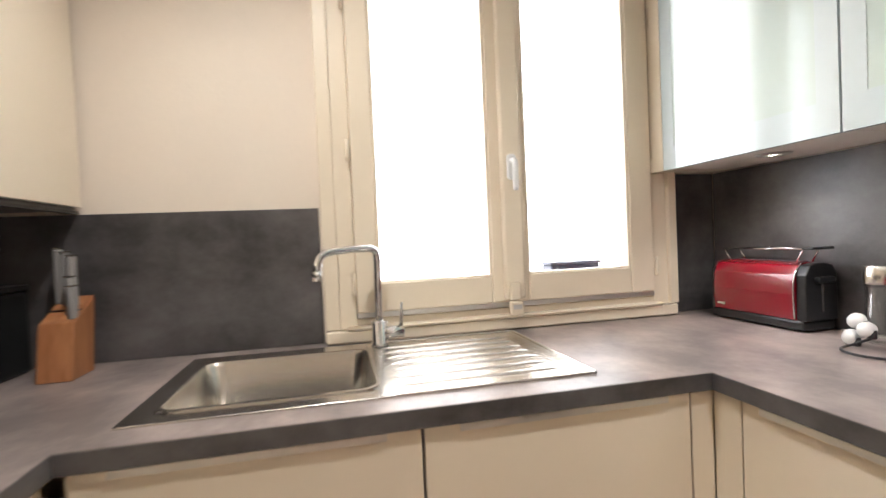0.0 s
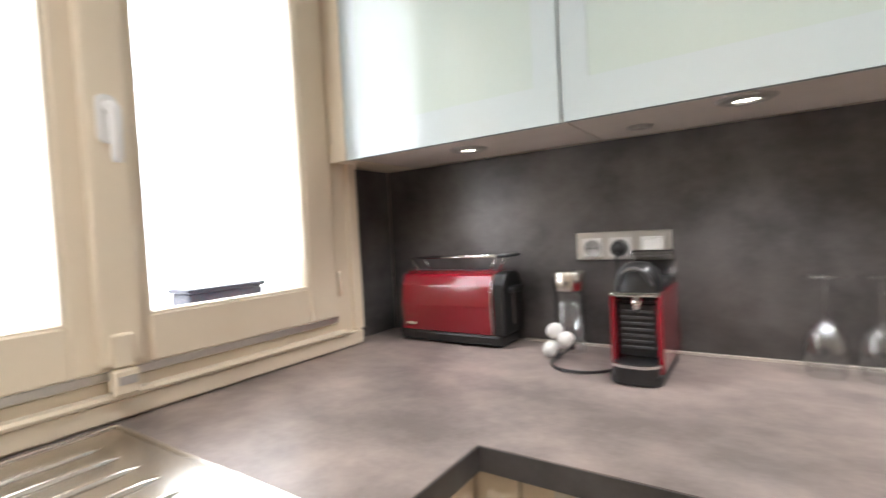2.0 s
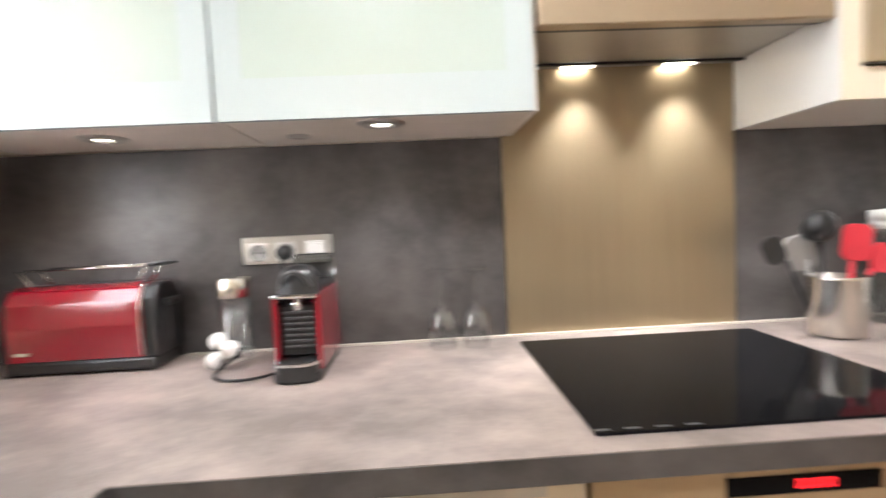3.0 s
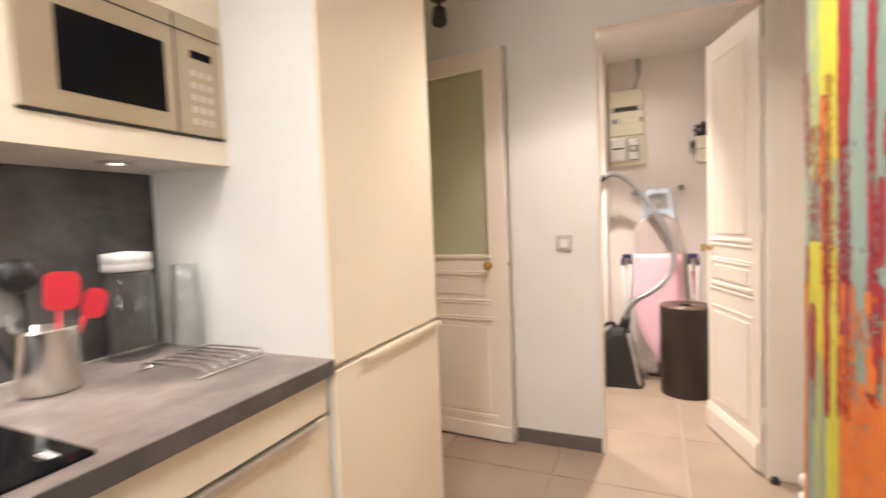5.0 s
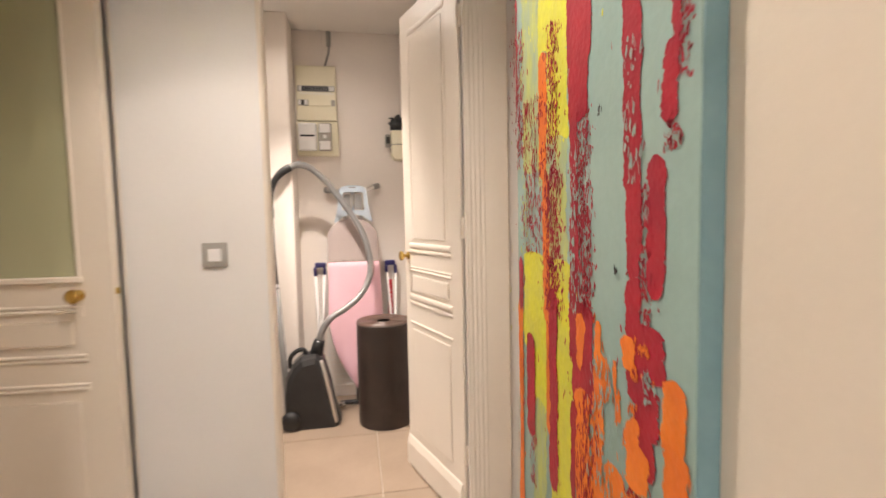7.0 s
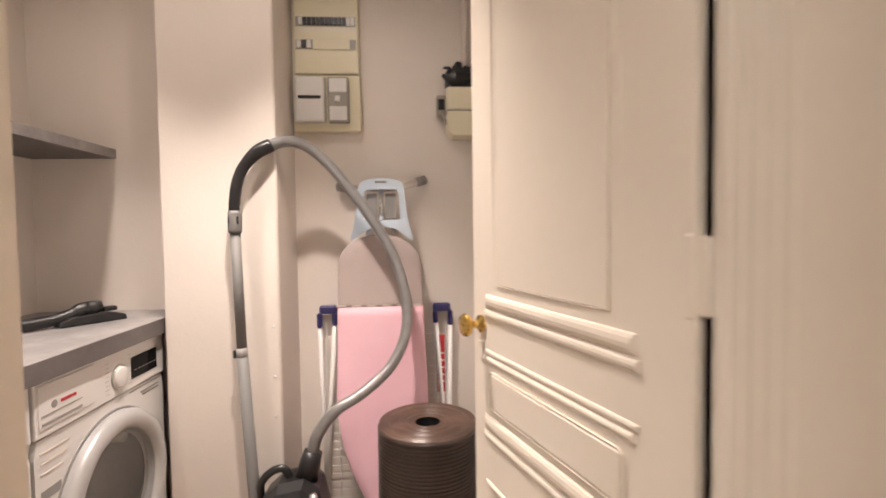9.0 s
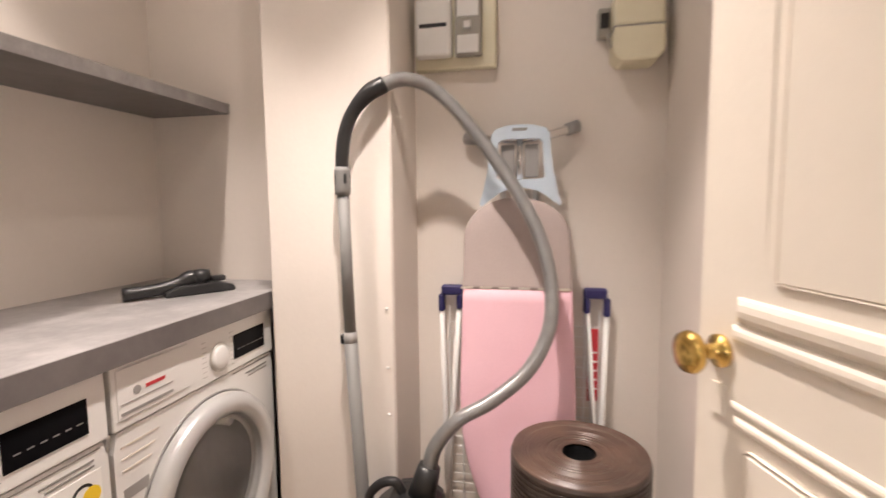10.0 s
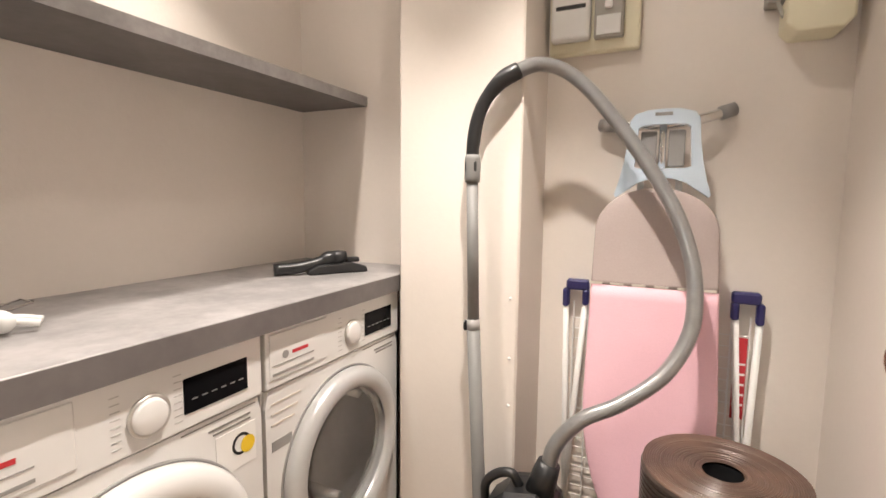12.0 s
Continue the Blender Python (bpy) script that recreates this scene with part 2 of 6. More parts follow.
def add_box(bm, x0, x1, y0, y1, z0, z1, bevel=0.0, seg=1):
    r = bmesh.ops.create_cube(bm, size=1)
    vs = r["verts"]
    for v in vs:
        v.co = ((x0 + x1) / 2 + v.co.x * (x1 - x0), (y0 + y1) / 2 + v.co.y * (y1 - y0), (z0 + z1) / 2 + v.co.z * (z1 - z0))
    if bevel:
        es = {e for v in vs for e in v.link_edges}
        bmesh.ops.bevel(bm, geom=list(es), offset=bevel, segments=seg, affect="EDGES", profile=0.5)


def box(x0, x1, y0, y1, z0, z1, bevel=0.0, seg=1):
    bm = bmesh.new()
    add_box(bm, min(x0, x1), max(x0, x1), min(y0, y1), max(y0, y1), min(z0, z1), max(z0, z1), bevel, seg)
    return bm


def boxes(*rows, bevel=0.0):
    bm = bmesh.new()
    for r in rows:
        add_box(bm, min(r[0], r[1]), max(r[0], r[1]), min(r[2], r[3]), max(r[2], r[3]), min(r[4], r[5]), max(r[4], r[5]), bevel)
    return bm


def lathe(profile, seg=28, centre=(0, 0, 0), axis="z"):
    """A body turned round an upright axis from (radius, height) pairs; axis x or y lays it down."""
    bm = bmesh.new()
    rings = []
    for r, h in profile:
        if r < 1e-6:
            rings.append([bm.verts.new((0, 0, h))])
        else:
            rings.append([bm.verts.new((r * math.cos(2 * math.pi * i / seg), r * math.sin(2 * math.pi * i / seg), h)) for i in range(seg)])
    for a, b in zip(rings, rings[1:]):
        for i in range(seg):
            j = (i + 1) % seg
            if len(a) == 1 and len(b) > 1:
                bm.faces.new((a[0], b[i], b[j]))
            elif len(b) == 1 and len(a) > 1:
                bm.faces.new((a[j], a[i], b[0]))
            elif len(a) > 1:
                bm.faces.new((a[i], a[j], b[j], b[i]))
    if axis == "x":
        bmesh.ops.rotate(bm, verts=bm.verts, cent=(0, 0, 0), matrix=Matrix.Rotation(radians(90), 3, "Y"))
    if axis == "y":
        bmesh.ops.rotate(bm, verts=bm.verts, cent=(0, 0, 0), matrix=Matrix.Rotation(radians(-90), 3, "X"))
    bmesh.ops.recalc_face_normals(bm, faces=bm.faces)
    bmesh.ops.translate(bm, vec=centre, verts=bm.verts)
    return bm


def smooth_path(pts, n=8):
    """Catmull-Rom through the points."""
    p = [Vector(a) for a in pts]
    p = [p[0] * 2 - p[1]] + p + [p[-1] * 2 - p[-2]]
    out = []
    for i in range(1, len(p) - 2):
        for k in range(n):
            t = k / n
            out.append(0.5 * ((2 * p[i]) + (p[i + 1] - p[i - 1]) * t + (2 * p[i - 1] - 5 * p[i] + 4 * p[i + 1] - p[i + 2]) * t * t
                              + (3 * p[i] - p[i - 1] - 3 * p[i + 1] + p[i + 2]) * t ** 3))
    out.append(p[-2])
    return out


def add_tube(bm, pts, radius, seg=10, ribs=0.0):
    pts = [Vector(a) for a in pts]
    side = None
    rings = []
    for i, p in enumerate(pts):
        d = (pts[min(i + 1, len(pts) - 1)] - pts[max(i - 1, 0)]).normalized()
        if side is None:
            side = d.cross(Vector((0, 0, 1))) if abs(d.z) < 0.9 else d.cross(Vector((0, 1, 0)))
        side = (side - d * side.dot(d)).normalized()
        up = d.cross(side)
        r = radius[i] if isinstance(radius, (list, tuple)) else radius
        if ribs and i % 2:
            r -= ribs
        rings.append([bm.verts.new(p + side * (r * math.cos(2 * math.pi * k / seg)) + up * (r * math.sin(2 * math.pi * k / seg))) for k in range(seg)])
    for a, b in zip(rings, rings[1:]):
        for k in range(seg):
            j = (k + 1) % seg
            bm.faces.new((a[k], a[j], b[j], b[k]))
    bm.faces.new(list(reversed(rings[0])))
    bm.faces.new(rings[-1])


def tube(pts, radius, seg=10, ribs=0.0):
    bm = bmesh.new()
    add_tube(bm, pts, radius, seg, ribs)
    bmesh.ops.recalc_face_normals(bm, faces=bm.faces)
    return bm


def tubes(paths, radius, seg=8):
    bm = bmesh.new()
    for p in paths:
        add_tube(bm, p, radius, seg)
    bmesh.ops.recalc_face_normals(bm, faces=bm.faces)
    return bm


def slab(outline, axis, a, b, bevel=0.0):
    """An outline of (u, v) pairs drawn out from a to b along an axis: x takes (y, z), y takes (x, z), z takes (x, y)."""
    bm = bmesh.new()
    put = {"x": lambda u, v, w: (w, u, v), "y": lambda u, v, w: (u, w, v), "z": lambda u, v, w: (u, v, w)}[axis]
    lo = [bm.verts.new(put(u, v, a)) for u, v in outline]
    hi = [bm.verts.new(put(u, v, b)) for u, v in outline]
    n = len(outline)
    bm.faces.new(lo)
    bm.faces.new(list(reversed(hi)))
    for i in range(n):
        j = (i + 1) % n
        bm.faces.new((lo[j], lo[i], hi[i], hi[j]))
    bmesh.ops.recalc_face_normals(bm, faces=bm.faces)
    if bevel:
        bmesh.ops.bevel(bm, geom=[e for e in bm.edges], offset=bevel, segments=2, affect="EDGES", profile=0.5)
    return bm


def round_rect(cx, cy, w, h, r, n=5):
    out = []
    for sx, sy, a0 in ((1, 1, 0), (-1, 1, 90), (-1, -1, 180), (1, -1, 270)):
        for k in range(n + 1):
            a = radians(a0 + 90 * k / n)
            out.append((cx + sx * (w / 2 - r) + r * math.cos(a), cy + sy * (h / 2 - r) + r * math.sin(a)))
    return out


def ring_slab(outer, inner, axis, a, b):
    """A frame between two outlines with the same number of points."""
    bm = bmesh.new()
    put = {"x": lambda u, v, w: (w, u, v), "y": lambda u, v, w: (u, w, v), "z": lambda u, v, w: (u, v, w)}[axis]
    rows = [[bm.verts.new(put(u, v, w)) for u, v in o] for o, w in ((outer, a), (outer, b), (inner, b), (inner, a))]
    n = len(outer)
    for p, q in zip(rows, rows[1:] + rows[:1]):
        for i in range(n):
            j = (i + 1) % n
            bm.faces.new((p[i], p[j], q[j], q[i]))
    bmesh.ops.recalc_face_normals(bm, faces=bm.faces)
    return bm


# ---- the rooms ----
X_LEFT, X_RIGHT, Y_WIN, Y_HALL, Z_CEIL = -0.88, 1.65, 1.79, -2.25, 2.46
structure("floor", box(-1.0, 1.85, -3.95, 1.95, -0.12, -0.010), M_JOINT)
structure("ceiling", boxes((-1.0, 1.85, -2.25, 2.0, Z_CEIL, Z_CEIL + 0.1), (-0.4, 1.85, -3.95, -2.25, Z_CEIL, Z_CEIL + 0.1)), M_CEIL)
# window wall, with the opening for the window
structure("wall_window", boxes((-1.0, 0.215, Y_WIN, 2.05, -0.1, Z_CEIL), (1.40, 1.85, Y_WIN, 2.05, -0.1, Z_CEIL),
                               (0.215, 1.40, Y_WIN, 2.05, -0.1, 0.93), (0.215, 1.40, Y_WIN, 2.05, 2.25, Z_CEIL)), M_WALL)
structure("wall_right", box(X_RIGHT, 1.85, -1.75, Y_WIN, -0.1, Z_CEIL), M_WALL)
structure("wall_left", box(-1.0, X_LEFT, 0.0, Y_WIN, -0.1, Z_CEIL), M_WALL)
structure("wall_left_return", box(-1.0, -0.27, -0.12, 0.0, -0.1, Z_CEIL), M_WALL)
structure("wall_painting", box(-0.42, -0.27, -1.74, -0.12, -0.1, Z_CEIL), M_WALL)
structure("wall_niche", box(-0.60, -0.47, -2.25, -1.74, -0.1, Z_CEIL), M_WALL)
structure("wall_niche_return", box(-0.60, -0.42, -1.74, -1.62, -0.1, Z_CEIL), M_WALL)
# wall with the closet doorway and the wall in which the glazed door hangs
structure("wall_hall", boxes((0.493, 0.960, -2.30, Y_HALL, -0.1, Z_CEIL), (-0.47, -0.215, -2.30, Y_HALL, -0.1, Z_CEIL),
                             (-0.215, 0.493, -2.30, Y_HALL, 2.19, Z_CEIL)), M_HALLWALL)
structure("wall_hall_recess", boxes((1.76, 1.85, -2.31, -2.25, -0.1, Z_CEIL), (0.960, 1.76, -2.31, -2.25, 2.19, Z_CEIL),
                                    (0.960, 1.76, -2.36, -2.312, -0.1, 2.19)), M_HALLWALL)
structure("wall_hall_side", box(1.76, 1.85, -2.25, -1.75, -0.1, Z_CEIL), M_HALLWALL)
# closet
structure("wall_closet_back", box(-0.4, 0.563, -3.95, -3.79, -0.1, Z_CEIL), M_CLOSET)
structure("wall_closet_right", box(-0.4, -0.235, -3.79, -2.31, -0.1, Z_CEIL), M_CLOSET)
structure("column", box(0.563, 0.962, -3.95, -3.51, -0.1, Z_CEIL, 0.006), M_CLOSET)
structure("wall_alcove_end", box(0.962, 1.70, -3.95, -3.72, -0.1, Z_CEIL), M_CLOSET)
structure("wall_alcove_back", box(1.54, 1.70, -3.72, -2.36, -0.1, Z_CEIL), M_CLOSET)
structure("baseboard", boxes((0.508, 0.958, Y_HALL, Y_HALL + 0.012, 0.0, 0.075), (-0.47, -0.40, Y_HALL, Y_HALL + 0.012, 0.0, 0.075)), M_PLINTH)
structure("baseboard_closet", boxes((0.563, 0.962, -3.51, -3.498, 0.0, 0.075), (-0.235, 0.563, -3.79, -3.778, 0.0, 0.075)), M_CLOSET)
# pale edge trim round the doorway and the fluted casing beside it
structure("trim_doorway", boxes((0.489, 0.493, -2.304, Y_HALL + 0.008, 0.0, 2.19), (0.4935, 0.506, Y_HALL, Y_HALL + 0.008, 0.0, 2.20),
                                (-0.215, 0.489, -2.304, Y_HALL + 0.008, 2.178, 2.1895), bevel=0.002), M_DOOR)
casing = bmesh.new()
add_box(casing, -0.255, -0.215, -2.318, Y_HALL + 0.022, 0, 2.19, 0.003)
add_box(casing, -0.385, -0.255, Y_HALL, Y_HALL + 0.022, 0, 2.26, 0.003)
for k in range(4):
    add_box(casing, -0.292 + k * 0.018, -0.281 + k * 0.018, Y_HALL + 0.0205, Y_HALL + 0.0245, 0.02, 2.185, 0.002)
structure("trim_casing", casing, M_TRIM)
# bright courtyard outside the window
structure("backdrop_courtyard", box(-2.2, 3.6, 3.6, 3.65, -1.0, 4.4), M_OUTSIDE)


# ---- window ----
def build_window():
    win = tagged(new("window_1"), kind="structure")
    win.location = (0.8, 1.76, 0.93)
    y0, y1 = 1.742, 1.80
    part("window_frame", boxes((0.2135, 0.2655, y0, y1, 0.955, 2.25), (1.3345, 1.4015, y0, y1, 0.955, 2.25), (0.2655, 1.3345, y0, y1, 0.955, 0.985),
                               (0.2655, 1.3345, y0, y1, 2.19, 2.25), bevel=0.002), M_WINDOW, win)
    part("window_sill", boxes((0.168, 1.43, 1.725, y1, 0.912, 0.953), (0.232, 1.36, 1.712, 1.742, 0.953, 0.965), bevel=0.005), M_WINDOW, win)
    part("side_trim", boxes((0.168, 0.2132, 1.739, 1.80, 0.9545, 2.30), (1.4018, 1.436, 1.728, 1.80, 0.9545, 2.30), bevel=0.003), M_WINDOW, win)
    part("drip_rail", boxes((0.265, 1.335, 1.728, 1.741, 0.988, 1.006), bevel=0.003), M_ALU, win)
    part("rebate", boxes((0.250, 0.290, 1.777, 1.80, 0.99, 2.19), (1.315, 1.350, 1.777, 1.80, 0.99, 2.19), (0.290, 1.315, 1.777, 1.80, 0.99, 1.03), (0.752, 0.822, 1.777, 1.80, 1.03, 2.19), (0.29, 1.315, 1.777, 1.80, 2.15, 2.19)), M_WINDOW, win)
    for a, b, ga, gb in ((0.266, 0.776, 0.338, 0.716), (0.800, 1.334, 0.846, 1.240)):
        sash = part("sash", boxes((a, ga, 1.726, 1.775, 1.004, 2.185), (gb, b, 1.726, 1.775, 1.004, 2.185),
                                  (ga, gb, 1.726, 1.775, 1.004, 1.098), (ga, gb, 1.726, 1.775, 2.10, 2.185), bevel=0.005), M_WINDOW, win)
        part("bead", boxes((ga - 0.001, ga + 0.008, 1.730, 1.770, 1.09, 2.11), (gb - 0.008, gb + 0.001, 1.730, 1.770, 1.09, 2.11),
                           (ga, gb, 1.730, 1.770, 1.092, 1.101), bevel=0.002), M_WINDOW, sash)
        pane = part("pane", box(ga + 0.004, gb - 0.004, 1.748, 1.753, 1.096, 2.105), M_GLASS, sash)
        pane.visible_shadow = False
    part("meeting_stile", box(0.752, 0.826, 1.704, 1.727, 1.015, 2.18, 0.010, 3), M_WINDOW, win)
    part("latch_box", boxes((0.762, 0.806, 1.686, 1.706, 0.966, 1.012), (0.766, 0.802, 1.690, 1.705, 1.014, 1.075), bevel=0.004), M_WINDOW, win)
    part("latch_slot", boxes((0.770, 0.800, 1.684, 1.687, 0.985, 1.000)), M_ALU, win)
    handle = part("window_handle", slab(round_rect(0.787, 1.455, 0.032, 0.085, 0.012), "y", 1.692, 1.705, 0.003), M_WHITE, win)
    part("lever", tube(smooth_path([(0.787, 1.694, 1.475), (0.787, 1.668, 1.468), (0.786, 1.662, 1.43), (0.786, 1.664, 1.375)], 5), [0.010] * 15 + [0.008], 10), M_WHITE, handle, smooth=True)
    for x in (0.258, 1.342):
        for z in (1.06, 1.48, 1.95):
            part("hinge", lathe([(0, 0), (0.006, 0.002), (0.006, 0.07), (0, 0.072)], 10, (x, 1.724, z)), M_WINDOW, win, smooth=True)


build_window()
pot = thing("planter_box", 1.105, 1.93, 0.966, "dark blue-grey box standing outside on the window ledge", "box")
M_PLANTER = material("blue_grey_plastic", (0.045, 0.05, 0.085), 0.5, second=(0.035, 0.04, 0.07), scale=8, grain=0.05)
part("box_body", slab(round_rect(1.105, 1.0385, 0.205, 0.143, 0.012), "y", 1.88, 1.97, 0.006), M_PLANTER, pot)
part("box_rim", slab(round_rect(1.105, 1.1135, 0.216, 0.010, 0.004), "y", 1.874, 1.976, 0.002), M_PLANTER, pot)
structure("window_ledge", box(0.2, 1.42, 1.81, 2.08, 0.90, 0.965), M_HALLWALL)

# ---- worktop, splashbacks ----
worktop = thing("worktop", 1.3, 1.4, 0.87, "dark grey concrete-look laminate worktop running round three walls", "worktop")
SX0, SX1, SY0, SY1 = -0.20, 0.768, 1.178, 1.700
Z0, ZT = 0.872, 0.910
part("slab_window_side", ring_slab([(X_LEFT, 1.10), (1.65, 1.10), (1.65, Y_WIN), (X_LEFT, Y_WIN)],
                                  [(SX0 + 0.02, SY0 + 0.02), (SX1 - 0.02, SY0 + 0.02), (SX1 - 0.02, SY1 - 0.02), (SX0 + 0.02, SY1 - 0.02)], "z", Z0, ZT), M_TOP, worktop)
part("slab_hob_side", box(1.0, 1.65, -0.668, 1.10, Z0, ZT), M_TOP, worktop)
part("slab_left_side", box(X_LEFT, -0.255, 0.0, 1.10, Z0, ZT), M_TOP, worktop)
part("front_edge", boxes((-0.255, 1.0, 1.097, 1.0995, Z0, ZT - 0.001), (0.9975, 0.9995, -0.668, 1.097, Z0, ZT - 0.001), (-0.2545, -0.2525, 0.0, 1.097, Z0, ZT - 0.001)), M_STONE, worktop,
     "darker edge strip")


def splash(label, rows):
    t = thing("splashback", rows[0][0], rows[0][2], rows[0][4], label, "splashback", "splashbacks")
    part("panel", boxes(*rows, bevel=0.001), M_STONE, t)


splash("dark concrete-look splashback panel beside the window", [(X_LEFT + 0.01, 0.160, 1.778, 1.789, 0.911, 1.342)])
splash("narrow dark splashback panel between window and corner", [(1.437, 1.64, 1.778, 1.789, 0.911, 1.432)])
splash("dark concrete-look splashback panel under the wall cabinets", [(1.640, 1.649, 0.472, 1.777, 0.911, 1.432)])
splash("dark concrete-look splashback panel behind the utensil pot", [(1.640, 1.649, -0.668, -0.150, 0.911, 1.426)])
splash("dark splashback panel behind the knife block", [(X_LEFT + 0.001, X_LEFT + 0.009, 0.01, 1.777, 0.911, 1.342)])
gold = thing("hob_backplate", 1.645, 0.16, 0.91, "brushed bronze metal panel behind the hob, lit by hood lamps", "wall panel")
part("panel", box(1.636, 1.649, -0.148, 0.470, 0.911, 1.615, 0.001), M_GOLD, gold)
strip = thing("sealing_strip", 1.64, 0.3, 0.91, "pale sealing strip along the back of the worktop", "strip")
part("strip", boxes((1.626, 1.6355, -0.66, 1.30, 0.9105, 0.916)), M_UNDER, strip)


# ---- base cabinets ----
def base_front(name, label, x0, x1, y0, y1, rows, facing, group="base cabinets"):
    """A base unit with fronts in rows of (z0, z1, handle); facing: y- or x-."""
    t = thing(name, (x0 + x1) / 2, (y0 + y1) / 2, 0.0, label, "cabinet", group)
    rect = lambda k: [(x0 + k, y0 + k), (x1 - k, y0 + k), (x1 - k, y1 - k), (x0 + k, y1 - k)]
    part("carcass", ring_slab(rect(0.003), rect(0.021), "z", 0.10, 0.868), M_CARCASS, t)
    if facing == "y-":
        part("plinth", box(x0, x1, y0 + 0.05, y0 + 0.065, 0.0, 0.099), M_FRONT, t)
    elif facing == "x-":
        part("plinth", box(x0 + 0.05, x0 + 0.065, y0, y1, 0.0, 0.099), M_FRONT, t)
    else:
        part("plinth", box(x1 - 0.065, x1 - 0.05, y0, y1, 0.0, 0.099), M_FRONT, t)
    for z0, z1, handle in rows:
        if facing == "y-":
            f = part("front", box(x0 + 0.002, x1 - 0.002, y0 - 0.018, y0 + 0.001, z0, z1, 0.0015), M_FRONT, t)
            if handle:
                part("handle", boxes((x0 + 0.07, x1 - 0.07, y0 - 0.034, y0 - 0.004, z1 + 0.0005, z1 + 0.004),
                                     (x0 + 0.07, x1 - 0.07, y0 - 0.036, y0 - 0.033, z1 - 0.010, z1 + 0.004)), M_ALU, f, "slim aluminium grip profile")
        elif facing == "x-":
            f = part("front", box(x0 - 0.018, x0 + 0.001, y0 + 0.002, y1 - 0.002, z0, z1, 0.0015), M_FRONT, t)
            if handle:
                part("handle", boxes((x0 - 0.034, x0 - 0.004, y0 + 0.06, y1 - 0.06, z1 + 0.0005, z1 + 0.004),
                                     (x0 - 0.036, x0 - 0.033, y0 + 0.06, y1 - 0.06, z1 - 0.010, z1 + 0.004)), M_ALU, f, "slim aluminium grip profile")
        else:
            part("front", box(x1 - 0.001, x1 + 0.018, y0 + 0.002, y1 - 0.002, z0, z1, 0.0015), M_FRONT, t)
    return t


base_front("base_cabinet", "cream lacquered sink cabinet under the steel bowl", -0.25, 0.355, 1.138, 1.74, [(0.105, 0.865, True)], "y-")
base_front("base_cabinet", "cream lacquered cabinet under the draining board", 0.357, 0.960, 1.138, 1.74, [(0.105, 0.865, True)], "y-")
corner = thing("corner_filler", 1.0, 1.12, 0.0, "cream lacquered filler strips in the worktop corner", "filler")
part("strip", box(0.962, 1.0195, 1.120, 1.138, 0.105, 0.866, 0.0015), M_FRONT, corner)
part("strip", box(1.020, 1.038, 1.047, 1.1195, 0.105, 0.866, 0.0015), M_FRONT, corner)
part("plinth", box(0.962, 1.05, 1.188, 1.20, 0.0, 0.099), M_FRONT, corner)
base_front("base_cabinet", "cream lacquered corner cabinet beside the oven", 1.038, 1.64, 0.48, 1.045, [(0.105, 0.865, True)], "x-")
base_front("drawer_cabinet", "cream lacquered drawer cabinet between oven and tall unit", 1.038, 1.64, -0.664, -0.100, [(0.105, 0.40, True), (0.410, 0.765, True), (0.775, 0.866, False)], "x-")
base_front("base_cabinet", "cream lacquered base cabinet opposite the oven", -0.86, -0.29, 0.02, 1.10, [(0.105, 0.858, False)], "x+")

oven = thing("oven", 1.3, 0.19, 0.1, "built-in oven with a bronze fascia and red clock", "oven")
part("body", box(1.04, 1.63, -0.096, 0.476, 0.10, 0.868), M_GREYMETAL, oven)
part("fascia", box(1.018, 1.039, -0.094, 0.474, 0.768, 0.866, 0.002), material("bronze_fascia", (0.50, 0.38, 0.24), 0.35, metal=0.4, scale=3, grain=0.05, grain_scale=100, stretch=(1, 0.05, 1)), oven)
part("oven_door", box(1.015, 1.039, -0.090, 0.470, 0.22, 0.762, 0.003), M_GLOSSBLACK, oven)
part("oven_handle", tubes([[(0.985, -0.03, 0.735), (0.985, 0.41, 0.735)], [(0.985, 0.0, 0.735), (1.016, 0.0, 0.735)], [(0.985, 0.38, 0.735), (1.016, 0.38, 0.735)]], 0.008), M_STEEL, oven)
disp = part("display", box(1.0155, 1.019, 0.066, 0.288, 0.826, 0.852), M_GLOSSBLACK, oven)
for k in range(5):
    y = 0.190 - k * 0.012
    part("digit", boxes((1.0145, 1.0157, y - 0.008, y, 0.833, 0.835), (1.0145, 1.0157, y - 0.008, y, 0.844, 0.846), (1.0145, 1.0157, y - 0.002, y, 0.834, 0.845),
                        (1.0145, 1.0157, y - 0.008, y - 0.006, 0.834, 0.845)), M_REDLED, disp)

# ---- tall cabinet ----
tall = thing("tall_cabinet", 1.33, -0.98, 0.0, "floor-to-ceiling cream cabinet with a white side, beside the worktop", "cabinet")
part("body", box(1.02, 1.648, -1.285, -0.690, 0.10, 2.40), M_CARCASS, tall)
part("side_panel", box(1.012, 1.648, -0.689, -0.669, 0.0, 2.42, 0.001), M_CARCASS, tall, "white side panel")
part("side_panel", box(1.012, 1.648, -1.306, -1.286, 0.0, 2.42, 0.001), M_FRONT, tall)
up = part("upper_door", box(1.000, 1.019, -1.304, -0.672, 0.892, 2.40, 0.0015), M_FRONT, tall)
low = part("lower_door", box(1.000, 1.019, -1.304, -0.672, 0.105, 0.876, 0.0015), M_FRONT, tall)
part("handle", boxes((0.984, 1.002, -1.300, -0.80, 0.8765, 0.880), (0.982, 0.985, -1.300, -0.80, 0.868, 0.880)), M_FRONT, low, "slim grip profile along the door")
part("plinth", box(1.05, 1.065, -1.28, -0.68, 0.0, 0.099), M_FRONT, tall)
part("top_filler", box(1.02, 1.648, -1.306, -0.669, 2.421, 2.459), M_CARCASS, tall)


